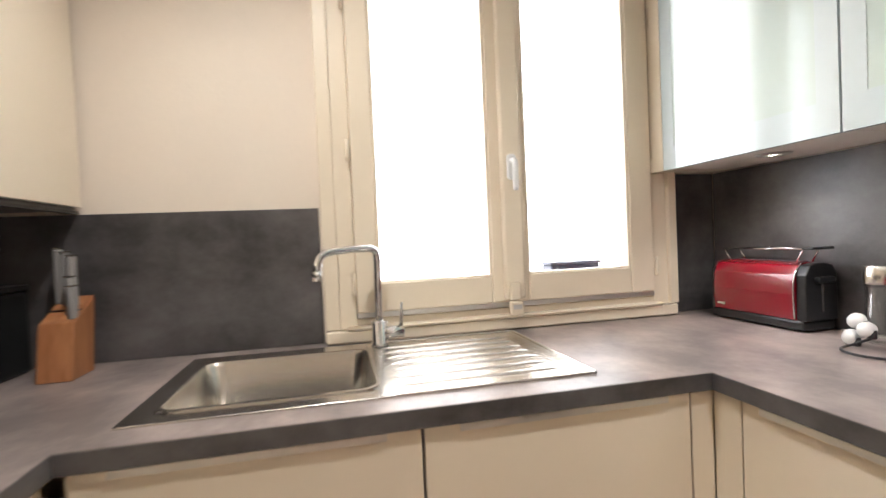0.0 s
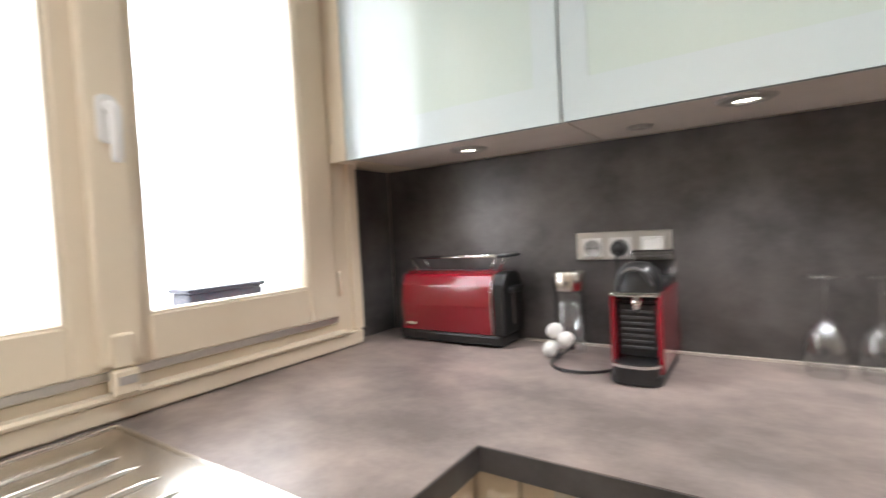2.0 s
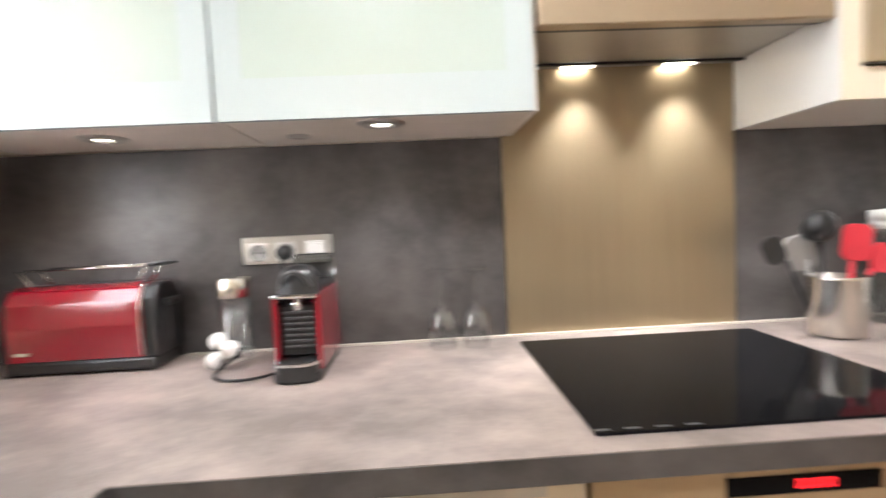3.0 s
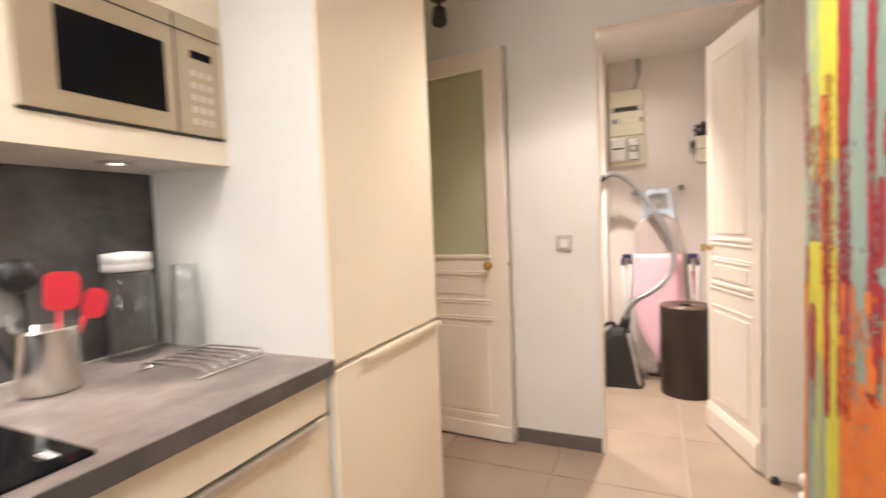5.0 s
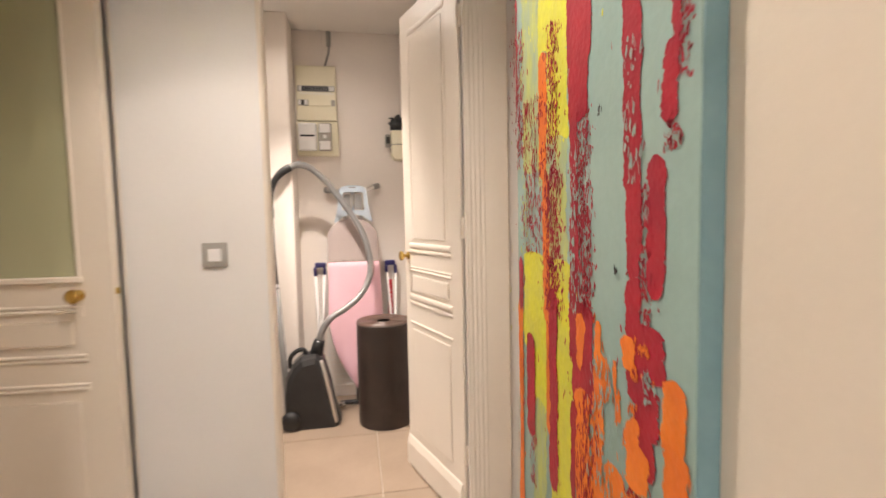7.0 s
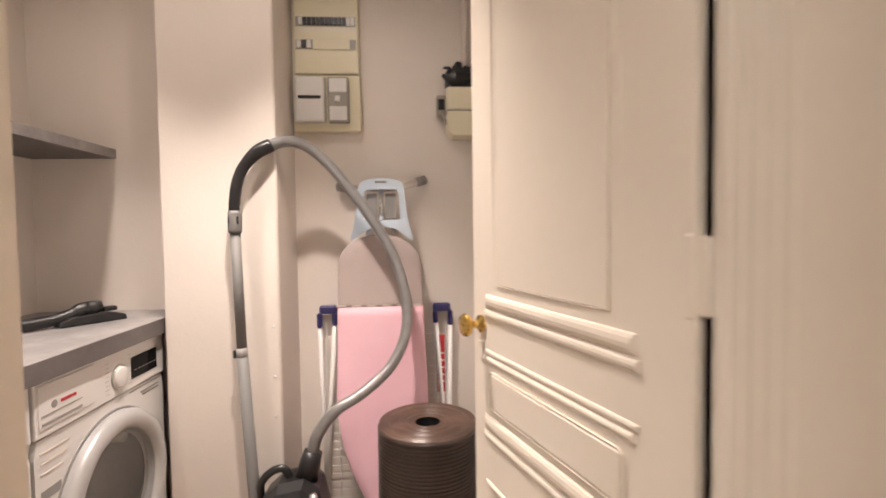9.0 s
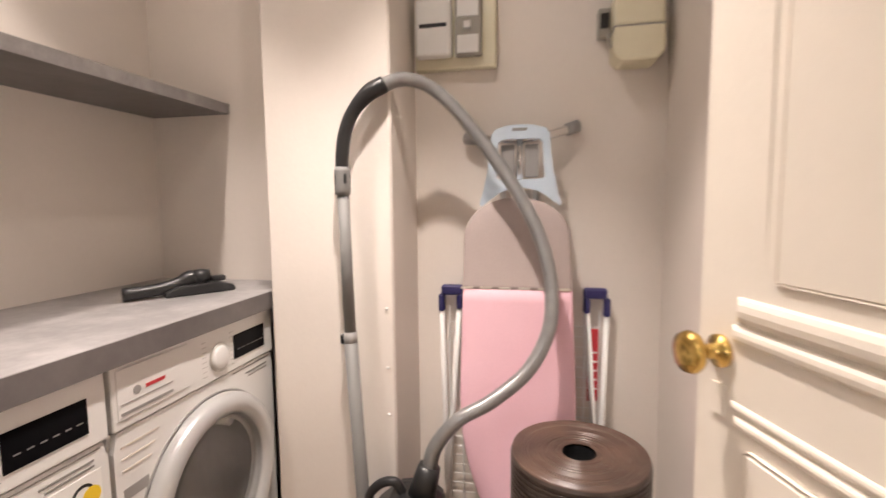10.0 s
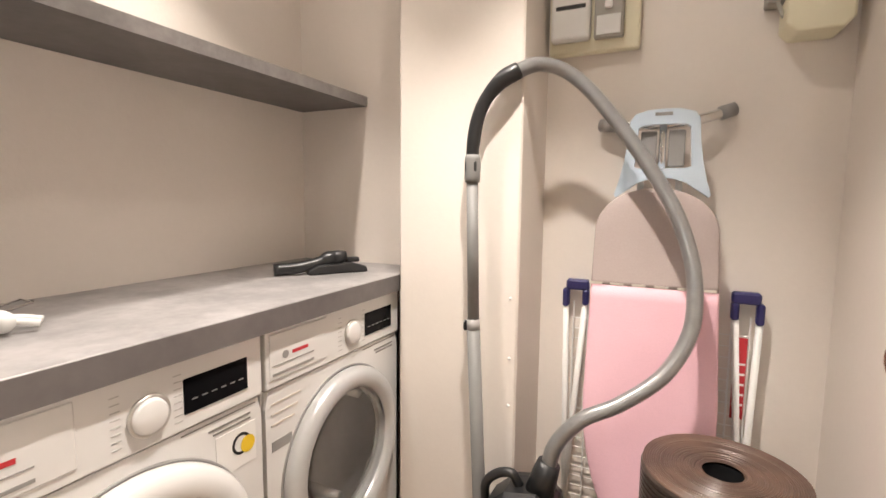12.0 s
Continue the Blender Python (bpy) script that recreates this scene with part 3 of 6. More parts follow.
# ---- wall cabinets ----
def downlight(x, y, z, r=0.032, lit=True, group="cabinet downlights"):
    t = thing("downlight", x, y, z, "small round recessed lamp, lit" if lit else "small round recessed lamp, unlit", "downlight", group)
    part("ring", lathe([(r * 0.66, -0.001), (r * 0.70, -0.006), (r * 1.30, -0.005), (r * 1.50, -0.001), (r * 1.50, 0.0)], 28, (x, y, z)), M_GREYMETAL, t, "grey metal bezel", True)
    part("disc", lathe([(0, -0.0018), (r * 0.66, -0.0018), (r * 0.66, 0.0)], 24, (x, y, z)), M_LAMP if lit else M_CARCASS, t)
    return t


ZC = 1.435


def wall_cabinet(y0, y1, label):
    t = thing("wall_cabinet", 1.5, (y0 + y1) / 2, ZC, label, "cabinet", "wall cabinets over the worktop")
    part("body", box(1.366, 1.639, y0 + 0.001, y1 - 0.001, ZC + 0.016, 2.24), M_CARCASS, t)
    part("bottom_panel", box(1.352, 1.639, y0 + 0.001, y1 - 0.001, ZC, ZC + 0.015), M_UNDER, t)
    door = part("door", ring_slab([(y0 + 0.002, ZC - 0.004), (y1 - 0.002, ZC - 0.004), (y1 - 0.002, 2.24), (y0 + 0.002, 2.24)],
                                  [(y0 + 0.055, ZC + 0.075), (y1 - 0.055, ZC + 0.075), (y1 - 0.055, 2.165), (y0 + 0.055, 2.165)], "x", 1.338, 1.351), M_FROSTFRAME, t)
    part("glass_panel", box(1.3392, 1.3505, y0 + 0.0535, y1 - 0.0535, ZC + 0.0735, 2.1665), M_FROST, door, "frosted pale green glass panel")
    part("edge", box(1.352, 1.356, y0 + 0.002, y1 - 0.002, ZC - 0.004, ZC - 0.0005), M_ALU, door)


wall_cabinet(1.071, 1.668, "wall cabinet with a frosted glass door beside the window")
wall_cabinet(0.453, 1.069, "wall cabinet with a frosted glass door beside the hood")
filler = thing("cabinet_filler", 1.50, 1.73, ZC, "cream filler strip between wall cabinet and window wall", "filler")
part("strip", boxes((1.352, 1.639, 1.670, 1.777, ZC, ZC + 0.016), (1.338, 1.351, 1.670, 1.777, ZC - 0.004, 2.24)), M_WINDOW, filler)
filler2 = thing("cabinet_end_panel", 1.5, 0.45, ZC, "pale end panel of the wall cabinet beside the hood", "panel")
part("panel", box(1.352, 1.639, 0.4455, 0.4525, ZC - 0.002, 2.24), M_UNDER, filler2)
for x, y in ((1.475, 1.365), (1.425, 0.762)):
    downlight(x, y, ZC)
    spot_lamp(x, y, ZC - 0.012, CABINET_WATTS, 130, 0.7)
downlight(1.53, 0.961, ZC, 0.018, False)

hood_cab = thing("hood_cabinet", 1.5, 0.15, 1.61, "glossy cream cabinet housing the cooker hood", "cabinet")
part("body", box(1.352, 1.639, -0.146, 0.4445, 1.625, 2.24), M_CARCASS, hood_cab)
part("door", box(1.330, 1.351, -0.145, 0.4440, 1.660, 2.24, 0.0015), M_FRONT, hood_cab)
hood = thing("cooker_hood", 1.5, 0.15, 1.585, "slim grey metal cooker hood with two lit lamps", "cooker hood")
part("front_bar", box(1.322, 1.350, -0.146, 0.4445, 1.585, 1.655, 0.003), material("hood_bar_bronze", (0.40, 0.31, 0.21), 0.35, metal=0.5, scale=3, grain=0.04), hood)
part("filter_plate", box(1.351, 1.590, -0.144, 0.4425, 1.598, 1.622, 0.002), M_GREYMETAL, hood)
part("grip_edge", box(1.3505, 1.372, -0.144, 0.4425, 1.5905, 1.5975), M_BLACK, hood)
part("lamp_bar", box(1.592, 1.635, -0.144, 0.4425, 1.600, 1.622), M_GREYMETAL, hood)
part("shadow_gap", box(1.586, 1.594, -0.144, 0.4425, 1.592, 1.5975), M_BLACK, hood)
for y in (0.272, 0.006):
    part("lamp", slab(round_rect(1.613, y, 0.034, 0.078, 0.012), "z", 1.5965, 1.5995), M_LAMP, hood, "bright lamp")
    spot_lamp(1.580, y, 1.592, HOOD_WATTS * 1.15, 84, 1.0, size=0.02)

# ---- microwave ----
mw_cab = thing("microwave_cabinet", 1.5, -0.41, 1.425, "white cabinet with a cream frame round the microwave", "cabinet")
ZM = 1.426
part("side_panel", box(1.320, 1.639, -0.166, -0.150, ZM, 2.24), M_CARCASS, mw_cab, "white side panel")
part("side_panel", box(1.332, 1.639, -0.667, -0.652, ZM, 2.24), M_CARCASS, mw_cab)
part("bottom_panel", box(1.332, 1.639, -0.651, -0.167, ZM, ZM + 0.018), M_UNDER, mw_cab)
part("front_frame", ring_slab([(-0.667, ZM - 0.002), (-0.151, ZM - 0.002), (-0.151, 2.24), (-0.667, 2.24)], [(-0.655, 1.487), (-0.190, 1.487), (-0.190, 1.789), (-0.655, 1.789)], "x", 1.316, 1.331), M_FRONT, mw_cab)
part("back", box(1.60, 1.638, -0.650, -0.168, ZM + 0.02, 2.2), M_CARCASS, mw_cab)
downlight(1.455, -0.454, ZM)
spot_lamp(1.455, -0.454, ZM - 0.012, CABINET_WATTS * 0.45, 130, 0.9)
mw = thing("microwave", 1.45, -0.42, 1.49, "beige-silver built-in microwave with a dark window", "microwave")
M_CHAMP = material("champagne_metal", (0.50, 0.41, 0.29), 0.32, metal=0.5, scale=4, grain=0.03, grain_scale=120, stretch=(1, 0.06, 1))
part("housing", box(1.330, 1.58, -0.652, -0.192, 1.490, 1.786), M_GREYMETAL, mw)
part("face", box(1.310, 1.3285, -0.653, -0.192, 1.492, 1.786, 0.003), M_CHAMP, mw)
part("window", box(1.307, 1.311, -0.490, -0.262, 1.537, 1.702, 0.001), M_GLOSSBLACK, mw)
part("seam", boxes((1.3085, 1.3105, -0.653, -0.195, 1.4895, 1.4935), (1.3085, 1.3105, -0.520, -0.517, 1.495, 1.78), (1.3085, 1.3105, -0.653, -0.195, 1.745, 1.748)), M_BLACK, mw)
panel = part("control_panel", box(1.308, 1.3108, -0.640, -0.530, 1.505, 1.735), M_CHAMP, mw)
part("display", box(1.3065, 1.3085, -0.622, -0.560, 1.685, 1.705), M_GLOSSBLACK, panel)
for r in range(5):
    for c in range(3):
        part("key", box(1.3068, 1.3085, -0.622 + c * 0.024, -0.606 + c * 0.024, 1.520 + r * 0.03, 1.536 + r * 0.03, 0.0005), M_UNDER, panel)

# ---- left wall cabinet ----
lc = thing("wall_cabinet", -0.68, 1.4, 1.355, "cream wall cabinet over the knife block", "cabinet", "wall cabinets over the worktop")
part("body", box(X_LEFT + 0.002, -0.512, 0.45, 1.776, 1.366, 2.24), M_CARCASS, lc)
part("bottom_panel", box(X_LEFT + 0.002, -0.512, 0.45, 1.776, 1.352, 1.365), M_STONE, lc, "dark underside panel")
for a, b in ((0.45, 1.10), (1.104, 1.776)):
    part("door", box(-0.511, -0.493, a, b - 0.002, 1.362, 2.24, 0.0015), M_FRONT, lc)
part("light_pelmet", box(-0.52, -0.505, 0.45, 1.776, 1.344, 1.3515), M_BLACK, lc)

# ---- sink and tap ----
sink = thing("sink", 0.28, 1.44, 0.9, "stainless steel sink with one bowl and a ribbed draining board", "sink")
BX0, BX1, BY0, BY1 = -0.150, 0.285, 1.235, 1.620


def build_sink():
    bm = bmesh.new()
    n = 6
    add_box(bm, SX0, BX0, SY0, SY1, 0.9105, 0.9145, 0.001)
    add_box(bm, BX1, BX1 + 0.03, SY0, SY1, 0.9105, 0.9145, 0.001)
    add_box(bm, BX0, BX1, SY0, BY0, 0.9105, 0.9145, 0.001)
    add_box(bm, BX0, BX1, BY1, SY1, 0.9105, 0.9145, 0.001)
    part("rim", bm, M_STEEL, sink)
    part("raised_lip", ring_slab(round_rect((BX0 + BX1) / 2, (BY0 + BY1) / 2, BX1 - BX0 + 0.014, BY1 - BY0 + 0.014, 0.045, n),
                                 round_rect((BX0 + BX1) / 2, (BY0 + BY1) / 2, BX1 - BX0 - 0.004, BY1 - BY0 - 0.004, 0.040, n), "z", 0.9135, 0.918), M_STEEL, sink, smooth=False)
    bm = bmesh.new()
    rows = []
    for z, inset, r in ((0.9165, 0.002, 0.04), (0.905, 0.006, 0.045), (0.80, 0.014, 0.05), (0.775, 0.022, 0.05), (0.758, 0.04, 0.05), (0.752, 0.08, 0.05)):
        rows.append([bm.verts.new((u, v, z)) for u, v in round_rect((BX0 + BX1) / 2, (BY0 + BY1) / 2, BX1 - BX0 - 2 * inset, BY1 - BY0 - 2 * inset, r, n)])
    for a, b in zip(rows, rows[1:]):
        for i in range(len(a)):
            j = (i + 1) % len(a)
            bm.faces.new((a[j], a[i], b[i], b[j]))
    bm.faces.new(list(reversed(rows[-1])))
    part("bowl", bm, M_STEEL, sink, smooth=True)
    part("drain", lathe([(0.0, 0.7535), (0.03, 0.7535), (0.04, 0.757), (0.044, 0.755)], 24, ((BX0 + BX1) / 2, 1.43, 0)), M_CHROME, sink, smooth=True)
    # flat board with raised ribs
    xs0, xs1 = BX1 + 0.03, SX1
    part("draining_board", boxes((xs0, xs1, SY0, SY1, 0.9105, 0.9128), bevel=0.0005), M_STEEL, sink)
    for k in range(7):
        y = SY0 + 0.070 + k * 0.062
        bm = bmesh.new()
        rows = []
        for x, f in ((xs0 + 0.012, 0.05), (xs0 + 0.03, 0.8), (xs0 + 0.05, 1.0), (xs1 - 0.10, 1.0), (xs1 - 0.075, 0.8), (xs1 - 0.055, 0.05)):
            rows.append([bm.verts.new((x, y - 0.009 * math.cos(math.pi * q / 8) * (0.4 + 0.6 * f), 0.9125 + 0.0055 * f * math.sin(math.pi * q / 8))) for q in range(9)])
        for a, b in zip(rows, rows[1:]):
            for q in range(8):
                bm.faces.new((a[q], b[q], b[q + 1], a[q + 1]))
        bmesh.ops.recalc_face_normals(bm, faces=bm.faces)
        part("rib", bm, M_STEEL, sink, smooth=True)
    part("board_edge", boxes((xs0, xs1, SY0, SY0 + 0.006, 0.9105, 0.9165), (xs0, xs1, SY1 - 0.006, SY1, 0.9105, 0.9165), (xs1 - 0.006, xs1, SY0, SY1, 0.9105, 0.9165), bevel=0.0015), M_STEEL, sink)


build_sink()
tap = thing("tap", 0.327, 1.66, 0.914, "chrome kitchen tap with a square swan spout", "tap")
part("base", lathe([(0.0, 0.9146), (0.027, 0.9146), (0.027, 0.922), (0.023, 0.926), (0.023, 0.985), (0.016, 0.992), (0, 0.992)], 24, (0.327, 1.66, 0)), M_CHROME, tap, smooth=True)
part("spout", tube(smooth_path([(0.327, 1.66, 0.985), (0.328, 1.66, 1.10), (0.329, 1.66, 1.178), (0.318, 1.652, 1.203), (0.29, 1.635, 1.209), (0.22, 1.59, 1.207), (0.178, 1.563, 1.200),
                                (0.160, 1.552, 1.178), (0.155, 1.549, 1.138)], 6), 0.0115, 14), M_CHROME, tap, smooth=True)
part("nozzle", lathe([(0.0, 1.128), (0.0135, 1.128), (0.0145, 1.15), (0.0115, 1.155)], 18, (0.155, 1.549, 0)), M_CHROME, tap, smooth=True)
lever = part("mixer_body", tube([(0.327, 1.66, 0.952), (0.40, 1.66, 0.952)], 0.019, 18), M_CHROME, tap, smooth=True)
part("lever", tube([(0.392, 1.66, 0.965), (0.395, 1.66, 1.0), (0.397, 1.66, 1.04)], [0.006, 0.005, 0.004], 10), M_CHROME, lever, smooth=True)

# ---- knife block ----
kb = thing("knife_block", -0.49, 1.66, 0.91, "beech knife block holding grey-handled knives", "knife block")
part("block", slab([(1.585, 0.9105), (1.70, 0.9105), (1.725, 1.115), (1.61, 1.055)], "x", -0.532, -0.452, 0.003), M_WOOD, kb)
part("top_slots", slab([(1.655, 1.081), (1.660, 1.0836), (1.660, 1.0846), (1.655, 1.082)], "x", -0.535, -0.455), M_BLACK, kb)
for i, (x, y, h) in enumerate(((-0.522, 1.700, 0.15), (-0.502, 1.690, 0.145), (-0.482, 1.680, 0.14), (-0.475, 1.650, 0.10), (-0.463, 1.632, 0.085))):
    z = 1.095 - (1.70 - y) * 0.5
    knife = part("knife_handle", box(x - 0.009, x + 0.009, y - 0.011, y + 0.011, z, z + h, 0.004), M_GREYPLASTIC, kb, smooth=False)
    part("knife_cap", box(x - 0.0092, x + 0.0092, y - 0.0112, y + 0.0112, z + h, z + h + 0.004, 0.001), M_STEEL, knife)
kettle = thing("storage_box", -0.68, 1.66, 0.91, "black square box at the back of the worktop", "box")
part("body", box(-0.80, -0.628, 1.60, 1.76, 0.9105, 1.135, 0.012, 3), M_BLACK, kettle)
part("lid", box(-0.803, -0.625, 1.597, 1.763, 1.1355, 1.152, 0.006, 2), M_BLACK, kettle)

# ---- hob ----
hob = thing("hob", 1.3, 0.17, 0.91, "black glass induction hob set on the worktop", "hob")
part("glass", slab(round_rect(1.302, 0.163, 0.515, 0.588, 0.006), "z", 0.9108, 0.9155), M_GLOSSBLACK, hob)
part("control_mark", boxes((1.085, 1.125, -0.100, -0.088, 0.9157, 0.9160)), M_WHITE, hob, "white sticker")
for k in range(4):
    part("touch_key", box(1.050, 1.056, 0.30 + k * 0.045, 0.322 + k * 0.045, 0.9157, 0.9160), M_DARKSLAT, hob)


# ---- toaster ----
def build_toaster():
    t = thing("toaster", 1.575, 1.47, 0.91, "glossy red long-slot toaster with black ends", "toaster")
    x0, x1, y0, y1 = 1.505, 1.625, 1.325, 1.640
    part("base", box(x0 + 0.004, x1, y0 - 0.012, y1 + 0.014, 0.914, 0.945, 0.008, 2), M_BLACK, t)
    part("shell", slab([(x0, 0.945), (x0 - 0.004, 1.02), (x0 + 0.002, 1.075), (x0 + 0.018, 1.104), (x0 + 0.045, 1.113), (x1 - 0.045, 1.113), (x1 - 0.018, 1.104), (x1 - 0.002, 1.075),
                        (x1 + 0.002, 1.02), (x1, 0.945)], "y", y0 + 0.012, y1 - 0.004, 0.003), M_RED, t)
    end = part("end_cap", slab([(x0 + 0.002, 0.945), (x0 + 0.004, 1.08), (x0 + 0.02, 1.105), (x0 + 0.045, 1.112), (x1 - 0.045, 1.112), (x1 - 0.02, 1.105), (x1 - 0.004, 1.08), (x1 - 0.002, 0.945)],
                               "y", y0 - 0.022, y0 + 0.010, 0.004), M_BLACK, t, "black plastic end")
    part("slide_lever", box(x0 + 0.03, x1 - 0.03, y0 - 0.040, y0 - 0.021, 1.055, 1.073, 0.005, 2), M_BLACK, end)
    part("lever_track", box(1.560, 1.568, y0 - 0.0235, y0 - 0.0215, 0.97, 1.05), M_CHROME, end)
    part("end_cap", slab([(x0 + 0.002, 0.945), (x0 + 0.004, 1.08), (x0 + 0.03, 1.108), (x1 - 0.03, 1.108), (x1 - 0.004, 1.08), (x1 - 0.002, 0.945)], "y", y1 - 0.003, y1 + 0.010, 0.003), M_BLACK, t)
    part("chrome_band", tube(smooth_path([(x0 - 0.003, y0 + 0.011, 0.95), (x0 - 0.006, y0 + 0.011, 1.03), (x0 + 0.002, y0 + 0.011, 1.08), (x0 + 0.03, y0 + 0.011, 1.114)], 5), 0.0025, 8), M_CHROME, t, smooth=True)
    part("slot", box(1.552, 1.580, y0 + 0.03, y1 - 0.02, 1.1115, 1.1145), M_BLACK, t)
    part("emblem", box(x0 - 0.0055, x0 - 0.002, y1 - 0.055, y1 - 0.022, 0.962, 0.969), M_CHROME, t)
    rack = part("warming_rack", tubes([[(x0 + 0.03, y0 - 0.01, 1.152), (x0 + 0.03, y1 - 0.04, 1.152)], [(x1 - 0.03, y0 - 0.01, 1.152), (x1 - 0.03, y1 - 0.04, 1.152)],
                                       [(x0 + 0.03, y0 + 0.03, 1.113), (x0 + 0.03, y0 + 0.005, 1.152)], [(x1 - 0.03, y0 + 0.03, 1.113), (x1 - 0.03, y0 + 0.005, 1.152)],
                                       [(x0 + 0.03, y1 - 0.05, 1.113), (x0 + 0.03, y1 - 0.02, 1.152)], [(x1 - 0.03, y1 - 0.05, 1.113), (x1 - 0.03, y1 - 0.02, 1.152)],
                                       [(x0 + 0.03, y1 - 0.06, 1.152), (x1 - 0.03, y1 - 0.06, 1.152)], [(x0 + 0.03, y0 + 0.06, 1.152), (x1 - 0.03, y0 + 0.06, 1.152)]], 0.0028), M_CHROME, t, "chrome wire rack", smooth=True)
    part("rack_grip", box(x0 + 0.02, x1 - 0.02, y0 - 0.030, y0 + 0.006, 1.150, 1.158, 0.003), M_BLACK, rack)


build_toaster()


# ---- glass canister, cups, lead ----
can = thing("milk_frother", 1.565, 1.145, 0.91, "clear glass frother with a steel collar", "frother")
part("glass_body", lathe([(0.0, 0.912), (0.034, 0.912), (0.037, 0.93), (0.037, 1.07), (0.034, 1.07), (0.034, 0.934), (0.0, 0.930)], 26, (1.565, 1.148, 0)), M_CLEAR, can, smooth=True)
part("collar", lathe([(0.0385, 1.065), (0.0395, 1.068), (0.0395, 1.108), (0.036, 1.112), (0.0, 1.112)], 26, (1.565, 1.148, 0)), M_STEEL, can, "brushed steel collar", smooth=True)


def egg_cup(x, y, z, tilt):
    t = thing("white_plug", x, y, z, "small white rounded plastic plug lying on the worktop", "plug", "plugs beside the coffee machine")
    bm = lathe([(0.0, -0.018), (0.012, -0.017), (0.018, -0.010), (0.020, 0.0), (0.018, 0.010), (0.011, 0.018), (0.0, 0.020)], 20)
    bmesh.ops.rotate(bm, verts=bm.verts, cent=(0, 0, 0), matrix=Matrix.Rotation(tilt, 3, "X"))
    bmesh.ops.translate(bm, vec=(x, y, z), verts=bm.verts)
    part("body", bm, M_WHITE, t, smooth=True)
    part("socket_ring", lathe([(0.010, 0.0), (0.010, 0.022), (0.006, 0.022)], 14, (x, y - 0.012, z - 0.02)), M_BLACK, t, smooth=True)


egg_cup(1.49, 1.172, 0.930, 0.4)
egg_cup(1.50, 1.165, 0.972, 0.9)
egg_cup(1.49, 1.135, 0.955, 1.2)
lead = thing("power_lead", 1.45, 1.08, 0.911, "black power lead lying on the worktop", "cable")
part("cable", tube(smooth_path([(1.49, 1.125, 0.935), (1.46, 1.15, 0.917), (1.42, 1.145, 0.914), (1.39, 1.11, 0.914), (1.39, 1.06, 0.914), (1.42, 1.02, 0.914), (1.47, 1.0, 0.914)], 7), 0.0032, 8), M_BLACK, lead, smooth=True)


# ---- coffee machine ----
def build_coffee():
    t = thing("coffee_machine", 1.48, 0.955, 0.91, "red and black capsule coffee machine on the worktop", "coffee machine")
    y0, y1 = 0.905, 1.005
    part("base", slab(round_rect(1.47, 0.955, 0.24, 0.100, 0.03), "z", 0.911, 0.928, 0.003), M_BLACK, t)
    part("core", box(1.44, 1.595, y0 + 0.006, y1 - 0.006, 0.928, 1.10, 0.006, 2), M_BLACK, t)
    for y in (y0, y1 - 0.012):
        part("side_panel", box(1.385, 1.60, y, y + 0.012, 0.925, 1.085, 0.006, 2), M_RED, t, "glossy red side panel")
    grille = part("front_grille", box(1.402, 1.442, y0 + 0.014, y1 - 0.014, 0.955, 1.062, 0.003), M_BLACK, t)
    for k in range(7):
        z = 0.972 + k * 0.012
        part("slat", box(1.397, 1.404, y0 + 0.018, y1 - 0.018, z, z + 0.005, 0.0015), M_DARKSLAT, grille)
    part("chrome_band", box(1.378, 1.44, y0 + 0.004, y1 - 0.004, 1.078, 1.088, 0.004, 2), M_CHROME, t)
    tray = part("drip_tray", slab(round_rect(1.388, 0.955, 0.085, 0.088, 0.030), "z", 0.914, 0.948, 0.003), M_BLACK, t)
    part("tray_rim", ring_slab(round_rect(1.388, 0.955, 0.088, 0.091, 0.032), round_rect(1.388, 0.955, 0.078, 0.080, 0.028), "z", 0.946, 0.952), M_CHROME, tray)
    bm = lathe([(0.046, 1.086), (0.045, 1.105), (0.038, 1.128), (0.022, 1.142), (0.0, 1.146)], 26, (1.43, 0.955, 0))
    head = part("head", bm, M_BLACK, t, smooth=True)
    part("head_handle", tube(smooth_path([(1.40, 0.925, 1.10), (1.382, 0.935, 1.125), (1.378, 0.955, 1.134), (1.382, 0.975, 1.125), (1.40, 0.985, 1.10)], 5), 0.005, 8), M_DARKSLAT, head, smooth=True)
    part("spout", lathe([(0.0, 1.045), (0.010, 1.045), (0.012, 1.078), (0, 1.078)], 14, (1.405, 0.955, 0)), M_CHROME, t, smooth=True)
    part("water_tank", box(1.552, 1.612, y0 + 0.004, y1 - 0.004, 1.101, 1.16, 0.01, 2), M_DARKGLASS, t)


build_coffee()

# ---- socket strip ----
strip2 = thing("socket_strip", 1.638, 1.03, 1.13, "steel plate with two sockets and a switch on the splashback", "socket")
part("plate", box(1.632, 1.6395, 0.920, 1.146, 1.134, 1.204, 0.002), M_ALU, strip2)
for y in (1.104, 1.036, 0.962):
    s = part("socket_face", box(1.628, 1.633, y - 0.026, y + 0.026, 1.141, 1.189, 0.002), M_WHITE, strip2)
    if y > 1.0:
        part("socket_well", lathe([(0.0, 0.0), (0.020, 0.0), (0.021, -0.0035), (0.0215, 0.0)], 22, (1.6272, y, 1.163), "x"), M_GREYPLASTIC, s, smooth=True)
        part("pin_hole", boxes((1.6262, 1.6280, y + 0.006, y + 0.011, 1.161, 1.166), (1.6262, 1.6280, y - 0.011, y - 0.006, 1.161, 1.166)), M_BLACK, s)
    else:
        part("rocker", box(1.624, 1.629, y - 0.021, y + 0.021, 1.145, 1.185, 0.002), M_WHITE, s)
plug = thing("plug", 1.61, 1.036, 1.15, "black mains plug with its lead, pushed into the socket", "plug")
